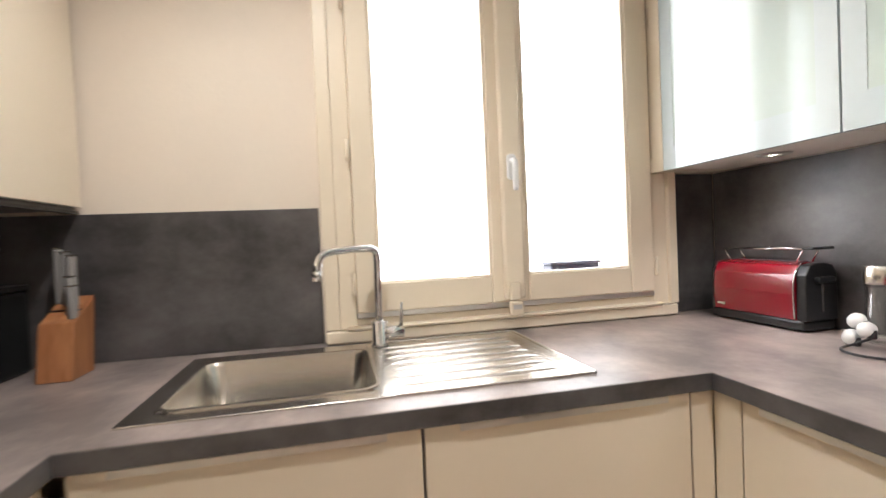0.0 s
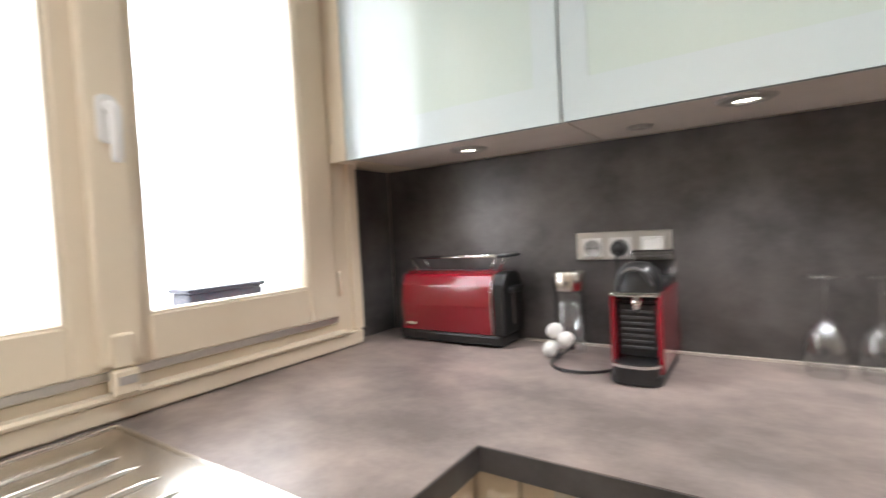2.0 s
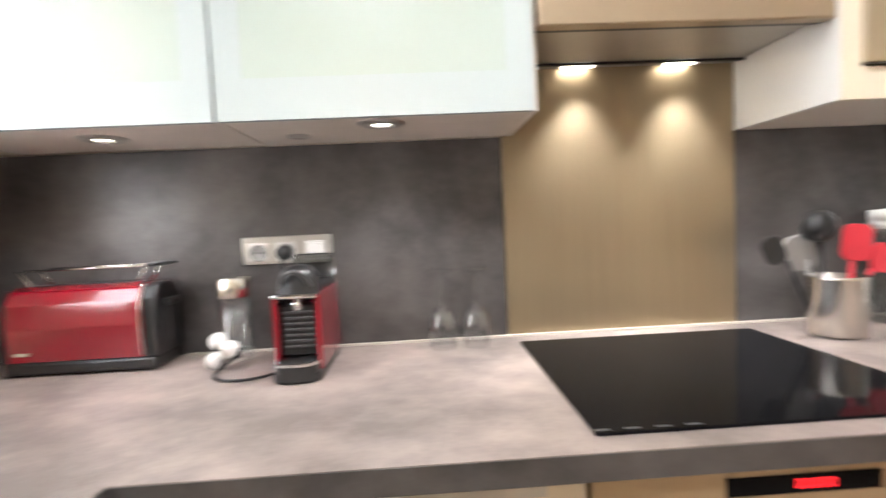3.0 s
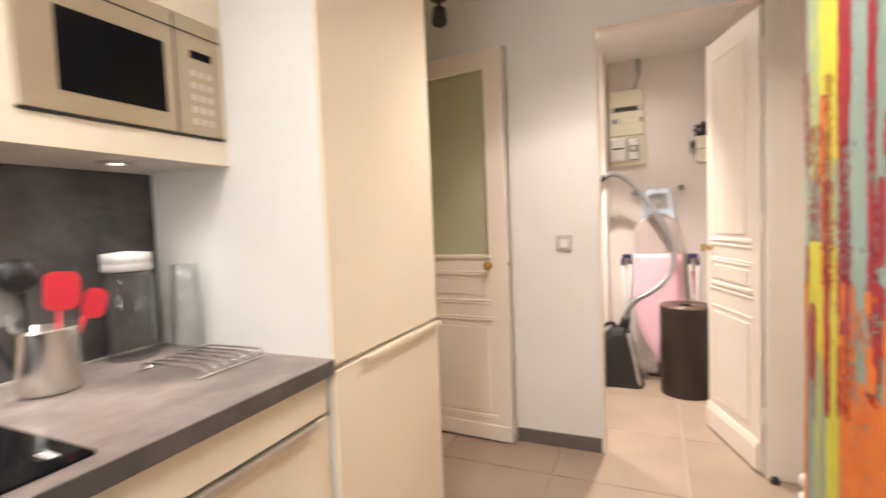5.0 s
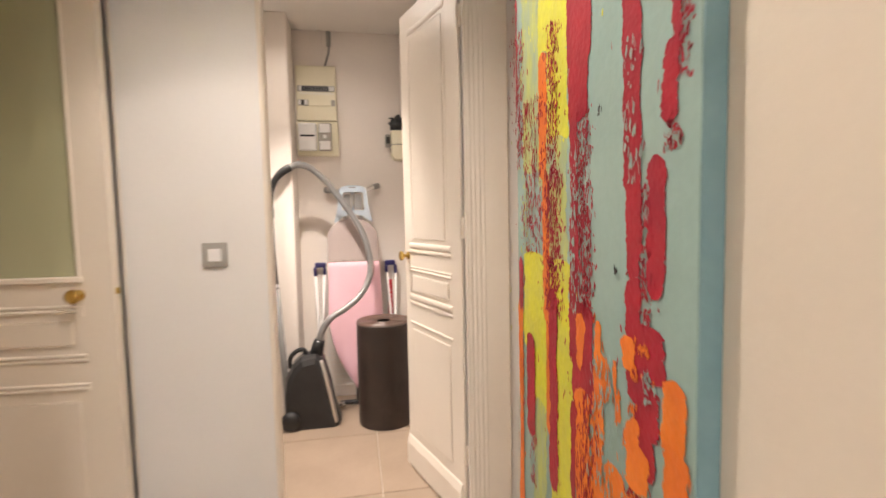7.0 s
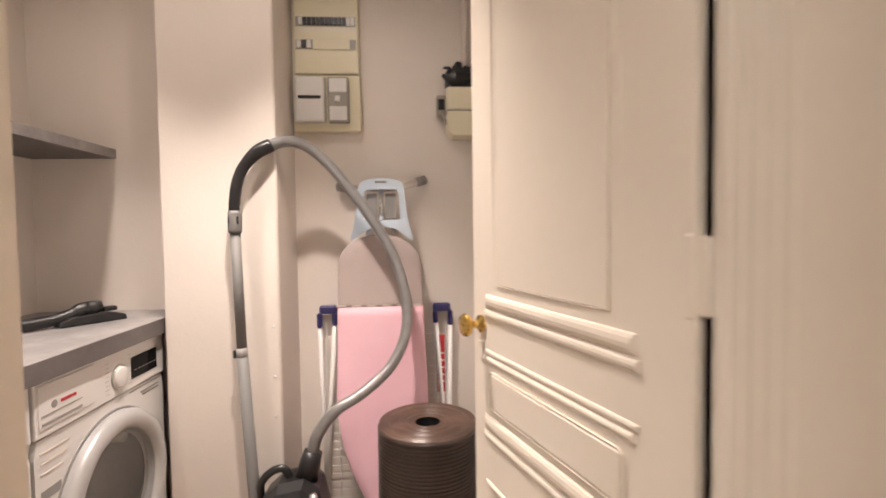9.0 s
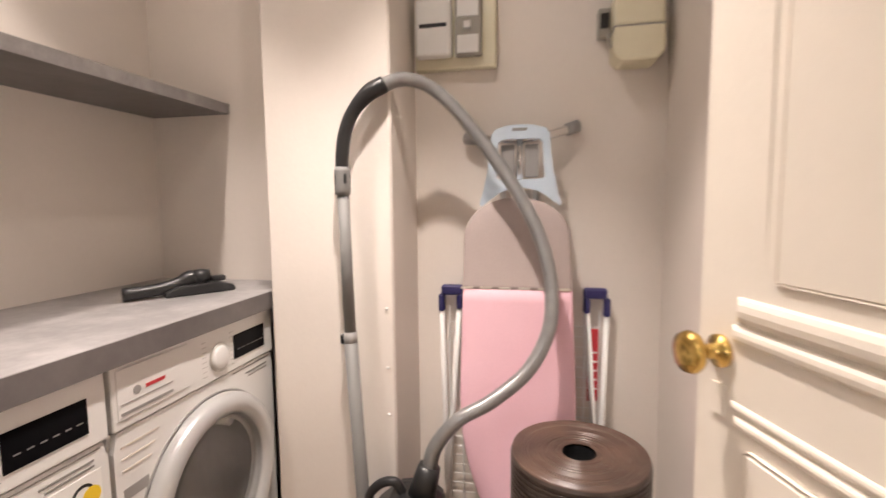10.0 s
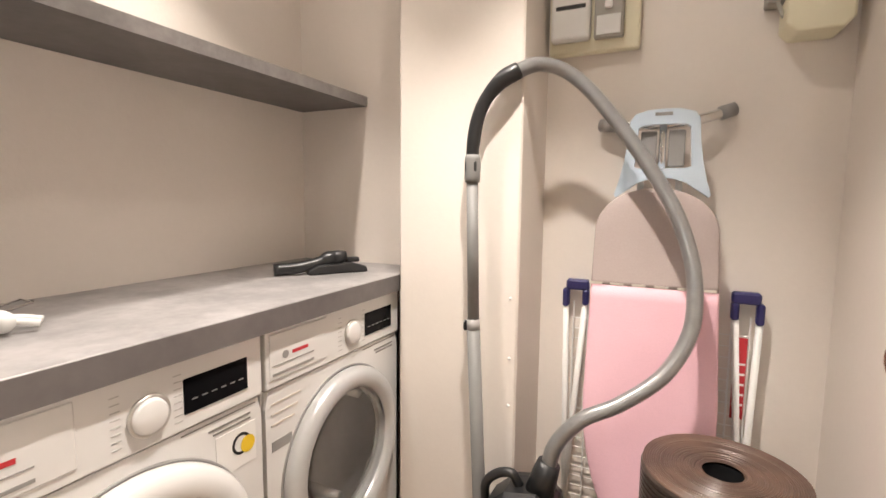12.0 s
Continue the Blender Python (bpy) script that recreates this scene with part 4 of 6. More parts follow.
part("plug_body", lathe([(0.0, 0.0), (0.014, 0.002), (0.018, 0.012), (0.019, 0.034), (0, 0.036)], 18, (1.590, 1.036, 1.162), "x"), M_BLACK, plug, smooth=True)
part("cable", tube(smooth_path([(1.592, 1.036, 1.155), (1.585, 1.034, 1.12), (1.595, 1.03, 1.05), (1.60, 1.02, 0.97), (1.59, 1.0, 0.925), (1.56, 0.99, 0.92)], 6), 0.0035, 8), M_BLACK, plug, smooth=True)


# ---- upturned glasses ----
def wine_glass():
    t = thing("wine_glass", 1.56, 0.647, 0.911, "clear wine glass standing upside down on the worktop", "glass", "upturned wine glasses")
    part("bowl", lathe([(0.031, 0.911), (0.036, 0.945), (0.034, 0.985), (0.020, 1.008), (0.005, 1.016), (0.004, 1.03), (0.0, 1.03), (0.0, 1.012), (0.018, 1.004), (0.032, 0.983), (0.034, 0.945), (0.0295, 0.911)], 26, (1.56, 0.647, 0)), M_CLEAR, t, smooth=True)
    part("stem", lathe([(0.004, 1.031), (0.0035, 1.06), (0.005, 1.092), (0.0, 1.093)], 14, (1.56, 0.647, 0)), M_CLEAR, t, smooth=True)
    part("foot", lathe([(0.004, 1.0935), (0.032, 1.102), (0.033, 1.104), (0.0, 1.106)], 28, (1.56, 0.647, 0)), M_CLEAR, t, smooth=True)
    return t


g = wine_glass()
copy_thing(g, pose(1.56, 0.565, 0.911))

# ---- utensil pot ----
pot2 = thing("utensil_pot", 1.48, -0.285, 0.911, "white and steel pot full of kitchen utensils", "utensil pot")
part("pot_wall", lathe([(0.0, 0.912), (0.058, 0.912), (0.060, 0.918), (0.060, 1.046), (0.0615, 1.052), (0.056, 1.052), (0.056, 0.92), (0.0, 0.918)], 30, (1.475, -0.285, 0)), M_STEEL, pot2, smooth=True)


def utensil(name, label, x, y, dx, dy, top, mat, head):
    t = thing(name, x, y, 0.925, label, "utensil", "utensils in the pot")
    part("shaft", tube([(x, y, 0.922), (x + dx * 0.7, y + dy * 0.7, top - 0.06)], [0.005, 0.006], 8), mat, t, smooth=True)
    bm = bmesh.new()
    if head == "ladle":
        r = bmesh.ops.create_uvsphere(bm, u_segments=16, v_segments=10, radius=0.038)
        bmesh.ops.delete(bm, geom=[v for v in bm.verts if v.co.z > 0.016], context="VERTS")
        bmesh.ops.solidify(bm, geom=bm.faces[:], thickness=0.002)
        bmesh.ops.rotate(bm, verts=bm.verts, cent=(0, 0, 0), matrix=Matrix.Rotation(radians(60), 3, "Y"))
        bmesh.ops.translate(bm, vec=(x + dx, y + dy, top - 0.025), verts=bm.verts)
        part("ladle_bowl", bm, mat, t, smooth=True)
    else:
        w, h = (0.036, 0.085) if head == "spatula" else (0.026, 0.07)
        bm = slab(round_rect(0, 0, w * 2, h, 0.02), "x", -0.004, 0.004, 0.002)
        bmesh.ops.rotate(bm, verts=bm.verts, cent=(0, 0, 0), matrix=Matrix.Rotation(-dy * 4, 3, "X"))
        bmesh.ops.translate(bm, vec=(x + dx, y + dy, top - h / 2), verts=bm.verts)
        part("blade", bm, mat, t, smooth=False)


utensil("ladle", "black plastic ladle standing in the pot", 1.48, -0.262, 0.0, 0.018, 1.195, M_BLACK, "ladle")
utensil("spatula", "red silicone spatula standing in the pot", 1.46, -0.290, -0.01, -0.02, 1.172, M_REDPLASTIC, "spatula")
utensil("spoon", "red silicone spoon leaning out of the pot", 1.47, -0.305, -0.01, -0.075, 1.125, M_REDPLASTIC, "spoon")
utensil("fish_slice", "grey plastic slice standing in the pot", 1.50, -0.265, 0.0, 0.05, 1.15, M_GREYPLASTIC, "spatula")
utensil("skimmer", "dark plastic skimmer leaning out of the pot", 1.49, -0.25, 0.01, 0.10, 1.15, M_BLACK, "spoon")

jar = thing("storage_jar", 1.56, -0.525, 0.911, "clear glass jar with a white ribbed lid", "jar")
part("glass_body", lathe([(0.0, 0.912), (0.058, 0.912), (0.062, 0.922), (0.062, 1.13), (0.052, 1.15), (0.049, 1.15), (0.058, 1.128), (0.058, 0.925), (0.0, 0.918)], 30, (1.56, -0.525, 0)), M_CLEAR, jar, smooth=True)
part("lid", lathe([(0.056, 1.151), (0.060, 1.155), (0.060, 1.168), (0.057, 1.172), (0.060, 1.176), (0.060, 1.198), (0.0, 1.204)], 30, (1.56, -0.525, 0)), M_WHITE, jar, smooth=True)
tumbler = thing("carafe", 1.455, -0.615, 0.911, "tall clear glass carafe beside the tall cabinet", "carafe")
part("glass_body", lathe([(0.0, 0.912), (0.038, 0.912), (0.042, 0.93), (0.040, 1.06), (0.034, 1.155), (0.0315, 1.155), (0.037, 1.06), (0.039, 0.932), (0.0, 0.92)], 28, (1.455, -0.615, 0)), M_CLEAR, tumbler, smooth=True)
part("rim", lathe([(0.0318, 1.1555), (0.0345, 1.1555), (0.0345, 1.159), (0.0318, 1.159)], 28, (1.455, -0.615, 0)), M_CHROME, tumbler, smooth=True)


def build_trivet():
    t = thing("wire_rack", 1.30, -0.53, 0.911, "flat chrome wire rack lying on the worktop", "rack")
    for k in range(7):
        y = -0.445 - k * 0.030
        dx = 0.012 * k
        part("wire", tube(smooth_path([(1.20 + dx * 0.2, y - 0.015, 0.913), (1.215, y - 0.01, 0.930), (1.30, y, 0.934), (1.395, y, 0.930), (1.41, y, 0.913)], 5), 0.0028, 6), M_CHROME, t, smooth=True)
    for x in (1.20, 1.41):
        part("frame_bar", tube([(x, -0.435, 0.914), (x, -0.64, 0.914)], 0.0032, 8), M_CHROME, t, smooth=True)


build_trivet()

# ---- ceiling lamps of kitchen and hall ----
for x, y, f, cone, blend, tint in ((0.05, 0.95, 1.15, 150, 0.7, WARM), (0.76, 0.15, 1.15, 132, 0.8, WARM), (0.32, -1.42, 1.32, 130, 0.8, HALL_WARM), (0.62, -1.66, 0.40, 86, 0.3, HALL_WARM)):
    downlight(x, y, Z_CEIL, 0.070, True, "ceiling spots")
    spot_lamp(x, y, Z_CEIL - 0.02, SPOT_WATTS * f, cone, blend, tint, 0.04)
lamp = thing("ceiling_spotlight", 1.28, -2.10, 2.30, "small black spotlight hanging from the hall ceiling", "spotlight")
part("base", lathe([(0.0, 2.459), (0.045, 2.459), (0.045, 2.440), (0.0, 2.438)], 22, (1.28, -2.10, 0)), M_BLACK, lamp, smooth=True)
part("stem", tube([(1.28, -2.10, 2.44), (1.28, -2.10, 2.385)], 0.009, 12), M_BLACK, lamp, smooth=True)
part("head", tube([(1.285, -2.115, 2.395), (1.283, -2.11, 2.385), (1.270, -2.075, 2.315)], [0.022, 0.036, 0.042], 18), M_BLACK, lamp, smooth=False)


# ---- panelled doors ----
def add_bead(bm, x0, x1, z0, z1, y, out, n=6):
    """A rounded bead along x on the face at y."""
    rows = []
    for k in range(n + 1):
        a = math.pi * k / n
        v, z = y + 0.58 * out * math.sin(a), (z0 + z1) / 2 - (z1 - z0) / 2 * math.cos(a)
        rows.append((bm.verts.new((x0 + abs(out) * math.sin(a) * 0.6, v, z)), bm.verts.new((x1 - abs(out) * math.sin(a) * 0.6, v, z))))
    faces = [bm.faces.new((p[0], p[1], q[1], q[0])) for p, q in zip(rows, rows[1:])]
    faces += [bm.faces.new([r[0] for r in rows]), bm.faces.new([r[1] for r in reversed(rows)])]
    bmesh.ops.recalc_face_normals(bm, faces=faces)


def door_knob(parent, x, y, z, out, local=True):
    """A brass knob on a rose; out is the way that it stands out."""
    def turned(profile):
        bm = lathe(profile, 22)
        bmesh.ops.rotate(bm, verts=bm.verts, cent=(0, 0, 0), matrix=Matrix.Rotation(radians(-90 if out > 0 else 90), 3, "X"))
        bmesh.ops.translate(bm, vec=(x, y, z), verts=bm.verts)
        return bm
    k = part("door_knob", turned([(0.0, 0.0), (0.018, 0.0), (0.018, 0.005), (0.009, 0.008), (0.007, 0.022), (0.011, 0.026), (0.021, 0.030), (0.0235, 0.036), (0.021, 0.043), (0.010, 0.046), (0.0, 0.047)]),
             M_BRASS, parent, "polished brass knob", True, local)
    part("keyhole_plate", box(x - 0.010, x + 0.010, y, y + 0.003 * out, z - 0.07, z - 0.035, 0.001), M_DOOR, parent, "", False, local)
    return k


def build_closet_door():
    d = thing("door_closet", -0.215, -2.283, 0.0, "ivory panelled closet door with a brass knob, standing open", "door")
    a = math.radians(-72.5)
    d.rotation_euler = (0, 0, a)
    W, T, H = 0.525, 0.038, 2.16
    part("leaf", box(-0.018, W, -T / 2, T / 2, 0.008, H, 0.003), M_DOOR, d, "", False, True)
    for side in (1, -1):
        y = side * T / 2
        bm = bmesh.new()
        add_bead(bm, 0.088, 0.096, 1.135, H - 0.115, y, 0.004 * side)
        add_bead(bm, W - 0.096, W - 0.088, 1.135, H - 0.115, y, 0.004 * side)
        add_bead(bm, 0.088, W - 0.088, H - 0.115, H - 0.090, y, 0.007 * side)
        part("upper_molding", bm, M_DOOR, d, "", False, True)
        part("upper_field", box(0.110, W - 0.110, y, y + 0.0030 * side, 1.128, H - 0.13, 0.0028), M_DOOR, d, "", False, True)
        bm = bmesh.new()
        add_bead(bm, 0.062, W - 0.062, 1.082, 1.108, y, 0.012 * side)
        add_bead(bm, 0.056, W - 0.056, 1.060, 1.078, y, 0.009 * side)
        part("rail_molding", bm, M_DOOR, d, "", False, True)
        bm = bmesh.new()
        add_bead(bm, 0.058, W - 0.058, 0.988, 0.998, y, 0.006 * side)
        add_bead(bm, 0.064, W - 0.064, 0.973, 0.985, y, 0.009 * side)
        part("middle_molding", bm, M_DOOR, d, "", False, True)
        part("middle_field", box(0.085, W - 0.085, y, y + 0.006 * side, 0.884, 0.958, 0.0055), M_DOOR, d, "", False, True)
        bm = bmesh.new()
        add_bead(bm, 0.056, W - 0.056, 0.838, 0.868, y, 0.012 * side)
        add_bead(bm, 0.052, W - 0.052, 0.816, 0.833, y, 0.008 * side)
        add_bead(bm, 0.058, W - 0.058, 0.722, 0.734, y, 0.007 * side)
        part("lower_molding", bm, M_DOOR, d, "", False, True)
        part("lower_field", box(0.080, W - 0.080, y, y + 0.004 * side, 0.205, 0.700, 0.0038), M_DOOR, d, "", False, True)
        part("kick_rail", slab([(y, 0.012), (y + 0.013 * side, 0.012), (y + 0.013 * side, 0.118), (y + 0.004 * side, 0.152), (y, 0.156)], "x", 0.0, W), M_DOOR, d, "", False, True)
    door_knob(d, W - 0.040, T / 2, 1.045, 1)
    door_knob(d, W - 0.040, -T / 2, 1.045, -1)
    for z in (0.24, 1.14, 1.93):
        part("hinge", boxes((-0.030, 0.004, -0.008, 0.014, z, z + 0.085), (-0.016, -0.004, 0.004, 0.022, z - 0.003, z + 0.088), bevel=0.003), M_DOOR, d, "", False, True)


build_closet_door()


def build_glass_door():
    d = thing("door_glazed", 1.745, -2.245, 0.0, "ivory half-glazed door with green frosted glass and brass knob, ajar", "door")
    a = math.atan2(0.045, -0.775)
    d.rotation_euler = (0, 0, a)
    W, T, H = 0.775, 0.038, 2.17
    F = T / 2
    # local x runs from the hinge to the free edge, the hall side is at -y
    A, GA, GB = 0.130, 0.208, 0.676
    part("leaf", boxes((A, GA, -F, F, 0.008, H), (GB, W, -F, F, 0.008, H), (GA, GB, -F, F, H - 0.10, H), (GA, GB, -F, F, 0.008, 1.052)), M_DOOR, d, "", False, True)
    part("glass_pane", box(GA - 0.003, GB + 0.003, -0.004, 0.004, 1.045, H - 0.098), M_GREEN, d, "green frosted glass", False, True)
    bm = bmesh.new()
    for x in (GA - 0.003, GB - 0.007):
        add_box(bm, x, x + 0.010, -F - 0.003, -0.004, 1.06, H - 0.108, 0.002)
    add_box(bm, GA - 0.003, GB + 0.003, -F - 0.003, -0.004, H - 0.108, H - 0.096, 0.002)
    add_box(bm, GA - 0.010, GB + 0.010, -F - 0.010, -0.004, 1.040, 1.060, 0.004)
    part("glazing_bead", bm, M_DOOR, d, "", False, True)
    bm = bmesh.new()
    add_bead(bm, 0.183, 0.668, 0.957, 0.969, -F, -0.008)
    add_bead(bm, 0.188, 0.664, 0.943, 0.955, -F, -0.011)
    part("middle_molding", bm, M_DOOR, d, "", False, True)
    part("middle_field", box(0.206, 0.650, -F - 0.006, -F, 0.836, 0.918, 0.0055), M_DOOR, d, "", False, True)
    bm = bmesh.new()
    add_bead(bm, 0.186, 0.684, 0.795, 0.808, -F, -0.011)
    add_bead(bm, 0.188, 0.686, 0.780, 0.793, -F, -0.008)
    add_bead(bm, 0.180, 0.690, 0.700, 0.712, -F, -0.008)
    add_bead(bm, 0.186, 0.688, 0.686, 0.698, -F, -0.011)
    part("lower_molding", bm, M_DOOR, d, "", False, True)
    bm = bmesh.new()
    add_bead(bm, 0.220, 0.690, 0.142, 0.154, -F, -0.009)
    add_bead(bm, 0.222, 0.692, 0.126, 0.140, -F, -0.006)
    part("bottom_molding", bm, M_DOOR, d, "", False, True)
    part("lower_field", box(0.222, 0.655, -F - 0.005, -F, 0.170, 0.652, 0.0048), M_DOOR, d, "", False, True)
    part("kick_rail", box(A, W, -F - 0.007, -F, 0.012, 0.100, 0.004), M_DOOR, d, "", False, True)
    door_knob(d, 0.672, -F, 1.000, -1)
    part("latch", box(W - 0.001, W + 0.006, -0.008, 0.008, 0.998, 1.018), M_BRASS, d, "", False, True)


build_glass_door()
structure("trim_door_2", boxes((0.9605, 0.972, -2.305, -2.252, 0.0, 2.188), (1.618, 1.7595, -2.305, -2.226, 0.0, 2.188), bevel=0.002), M_DOOR)

switch = thing("light_switch", 0.69, -2.248, 1.07, "square grey-framed light switch with white rocker", "switch")
part("frame", box(0.636, 0.718, -2.2495, -2.241, 1.069, 1.154, 0.003, 2), M_GREYMETAL, switch)
part("rocker", box(0.655, 0.699, -2.2415, -2.236, 1.089, 1.133, 0.002), M_WHITE, switch)
valve = thing("radiator_valve", -0.335, -2.09, 0.0, "white radiator valve on a floor pipe", "valve")
part("pipe", tube([(-0.335, -2.10, 0.0), (-0.335, -2.10, 0.06)], 0.009, 12), M_WHITE, valve, smooth=True)
part("valve_head", lathe([(0.0, 0.0), (0.022, 0.004), (0.026, 0.02), (0.024, 0.045), (0.015, 0.055), (0, 0.056)], 18, (-0.335, -2.10, 0.055)), M_WHITE, valve, smooth=True)
part("lower_joint", lathe([(0.0, 0.0), (0.018, 0.002), (0.022, 0.016), (0.018, 0.03), (0, 0.032)], 18, (-0.322, -2.085, 0.0)), M_WHITE, valve, smooth=True)
stop = thing("door_stop", -0.225, -2.19, 0.0, "small dark rubber door stop on the floor", "door stop")
part("body", lathe([(0.0, 0.0), (0.018, 0.0), (0.016, 0.02), (0.010, 0.03), (0, 0.031)], 16, (-0.245, -2.20, 0.0)), M_BLACK, stop, smooth=True)


# ---- painting ----
def build_painting():
    t = thing("painting", -0.25, -1.35, 0.15, "tall abstract canvas of red, lime and orange strokes on teal", "painting")
    y0, y1, z0, z1 = -1.695, -1.015, 0.12, 2.25
    part("canvas", box(-0.267, -0.233, y0, y1, z0, z1, 0.002), M_TEAL, t)
    part("canvas_edge", box(-0.268, -0.2345, y1, y1 + 0.0025, z0, z1), M_PSIDE, t, "dark teal side")
    rng = random.Random(7)

    def stroke(name, ya, yb, za, zb, mat, ragged=0.006, gaps=0.0, layer=1, step=0.0022, fine=1.0):
        """A ragged vertical stroke of thick paint; gaps above 0 break it into flecks where the brush ran dry."""
        x = -0.2328 + layer * 0.0006 + 0.000015 * len(t.children)
        seed = rng.uniform(0, 100)
        bm = bmesh.new()

        def edge(z, k):
            return ragged * (1.5 * noise.noise((z * 9, seed, k)) + 0.9 * noise.noise((z * 40, seed, k + 5)) + 0.5 * noise.noise((z * 150, seed, k + 9)) + 0.3 * noise.noise((z * 420, seed, k + 13)))

        if gaps < 0.2:
            za, zb = max(z0, za - 0.012), min(z1, zb + 0.012)
            rows = []
            n = max(2, int((zb - za) / step))
            for i in range(n + 1):
                z = za + (zb - za) * i / n
                k_end = 5 + 9 * abs(noise.noise((seed, 3.1, 0.0)))
                t_end = min(1.0, (i + 0.4) / k_end, (n - i + 0.4) / k_end) ** 0.6
                c, h = (ya + yb) / 2, (yb - ya) / 2 * t_end
                a, b = max(y0, c - h + edge(z, 0)), min(y1, c + h + edge(z, 3))
                b = max(b, a + 0.002)
                rows.append([bm.verts.new((x, a + (b - a) * u, z)) for u in (0, 0.5, 1)])
            for p, q in zip(rows, rows[1:]):
                bm.faces.new((p[0], p[1], q[1], q[0]))
                bm.faces.new((p[1], p[2], q[2], q[1]))
        flecks = int((yb - ya) * (zb - za) * (22000 * gaps if gaps >= 0.2 else 1400))
        for _ in range(flecks):
            z = rng.uniform(za, zb)
            y = rng.gauss((ya + yb) / 2, (yb - ya) * (0.30 if gaps >= 0.2 else 0.45))
            w, h = fine * rng.uniform(0.0007, 0.0030), fine * rng.uniform(0.003, 0.018 if gaps < 0.5 else 0.012)
            k = rng.uniform(-0.004, 0.004)
            bm.faces.new([bm.verts.new(p) for p in ((x + 0.0003, y - w, z), (x + 0.0003, y + w * 0.4, z - h * 0.3), (x + 0.0003, y + w + k, z + h * 0.6), (x + 0.0003, y + k - w * 0.3, z + h))])
        g = bmesh.ops.extrude_face_region(bm, geom=bm.faces[:])
        bmesh.ops.translate(bm, vec=(-0.0005, 0, 0), verts=[v for v in g["geom"] if isinstance(v, bmesh.types.BMVert)])
        bmesh.ops.recalc_face_normals(bm, faces=bm.faces)
        ob = part(name, bm, mat, t)
        if gaps >= 0.2:
            ob["kind"] = "stuff"

    stroke("lime_wash", -1.658, -1.532, 1.340, 2.250, M_PWASH, 0.0102, 0, 0)
    stroke("lime_wash", -1.661, -1.596, 1.100, 1.342, M_PWASH, 0.006, 0.5, 0)
    stroke("lime_stroke", -1.542, -1.386, 1.564, 2.250, M_PYELLOW, 0.0051, 0, 1)
    stroke("lime_stroke", -1.544, -1.495, 1.294, 1.583, M_PWASH, 0.0068, 0, 1)
    stroke("lime_stroke", -1.494, -1.392, 1.383, 1.558, M_PYELLOW, 0.0068, 0, 1)
    stroke("lime_stroke", -1.491, -1.393, 1.107, 1.383, M_PWASH, 0.0085, 0, 1)
    stroke("lime_stroke", -1.650, -1.501, 0.897, 1.127, M_PYELLOW, 0.0085, 0, 1)
    stroke("lime_stroke", -1.605, -1.500, 0.770, 0.903, M_PYELLOW, 0.0085, 0, 1)
    stroke("lime_wash", -1.585, -1.512, 0.120, 0.772, M_PWASH, 0.0102, 0, 1)
    stroke("lime_stroke", -1.497, -1.366, 0.962, 1.121, M_PYELLOW, 0.0068, 0, 1)
    stroke("lime_stroke", -1.479, -1.367, 0.120, 0.964, M_PYELLOW, 0.0051, 0, 1)
    stroke("red_stroke", -1.733, -1.688, 1.483, 2.250, M_PRED, 0.0068, 0, 2)
    stroke("red_fleck", -1.700, -1.637, 1.347, 1.686, M_PRED, 0.005, 0.35, 3)
    stroke("orange_stroke", -1.541, -1.498, 1.319, 1.579, M_PORANGE, 0.0034, 0, 2)
    stroke("orange_stroke", -1.519, -1.486, 0.995, 1.317, M_PORANGE, 0.0051, 0.1, 2)
    stroke("orange_stroke", -1.503, -1.471, 0.734, 0.999, M_PORANGE, 0.0051, 0.1, 2)
    stroke("scratched_stroke", -1.494, -1.429, 1.326, 1.639, M_PRED, 0.005, 0.75, 4)
    stroke("scratched_stroke", -1.505, -1.421, 1.004, 1.326, M_PRED, 0.005, 1.15, 4)
    stroke("scratched_stroke", -1.484, -1.441, 0.613, 1.055, M_PRED, 0.0068, 0.0, 4)
    stroke("scratched_stroke", -1.654, -1.516, 1.133, 1.497, M_PRED, 0.006, 0.32, 4)
    stroke("red_stroke", -1.389, -1.294, 1.515, 2.250, M_PRED, 0.0051, 0, 2)
    stroke("red_stroke", -1.384, -1.307, 1.416, 1.516, M_PRED, 0.0068, 0, 2)
    stroke("red_stroke", -1.380, -1.346, 1.024, 1.420, M_PRED, 0.0068, 0, 2)
    stroke("red_fleck", -1.353, -1.294, 1.206, 1.422, M_PRED, 0.004, 1.0, 3)
    stroke("red_fleck", -1.348, -1.289, 1.034, 1.228, M_PRED, 0.004, 1.4, 3)
    stroke("red_stroke", -1.379, -1.285, 0.942, 1.045, M_PRED, 0.0068, 0, 2)
    stroke("red_stroke", -1.369, -1.280, 0.855, 0.944, M_PRED, 0.0102, 0, 2)
    stroke("red_stroke", -1.372, -1.352, 0.648, 0.839, M_PRED, 0.0068, 0.0, 5)
    stroke("orange_stroke", -1.354, -1.316, 0.935, 1.024, M_PORANGE, 0.0068, 0, 3)
    stroke("orange_stroke", -1.283, -1.252, 0.961, 1.024, M_PORANGE, 0.0068, 0.15, 2)
    stroke("orange_stroke", -1.280, -1.229, 0.903, 0.965, M_PORANGE, 0.0085, 0.0, 2)
    stroke("orange_stroke", -1.354, -1.289, 0.120, 0.878, M_PORANGE, 0.0085, 0.0, 4)
    stroke("red_fleck", -1.344, -1.272, 0.658, 0.883, M_PRED, 0.005, 0.45, 5)
    stroke("orange_stroke", -1.289, -1.243, 0.120, 0.898, M_PORANGE, 0.0102, 0, 2)
    stroke("orange_stroke", -1.218, -1.203, 0.929, 0.968, M_PORANGE, 0.0051, 0.1, 2)
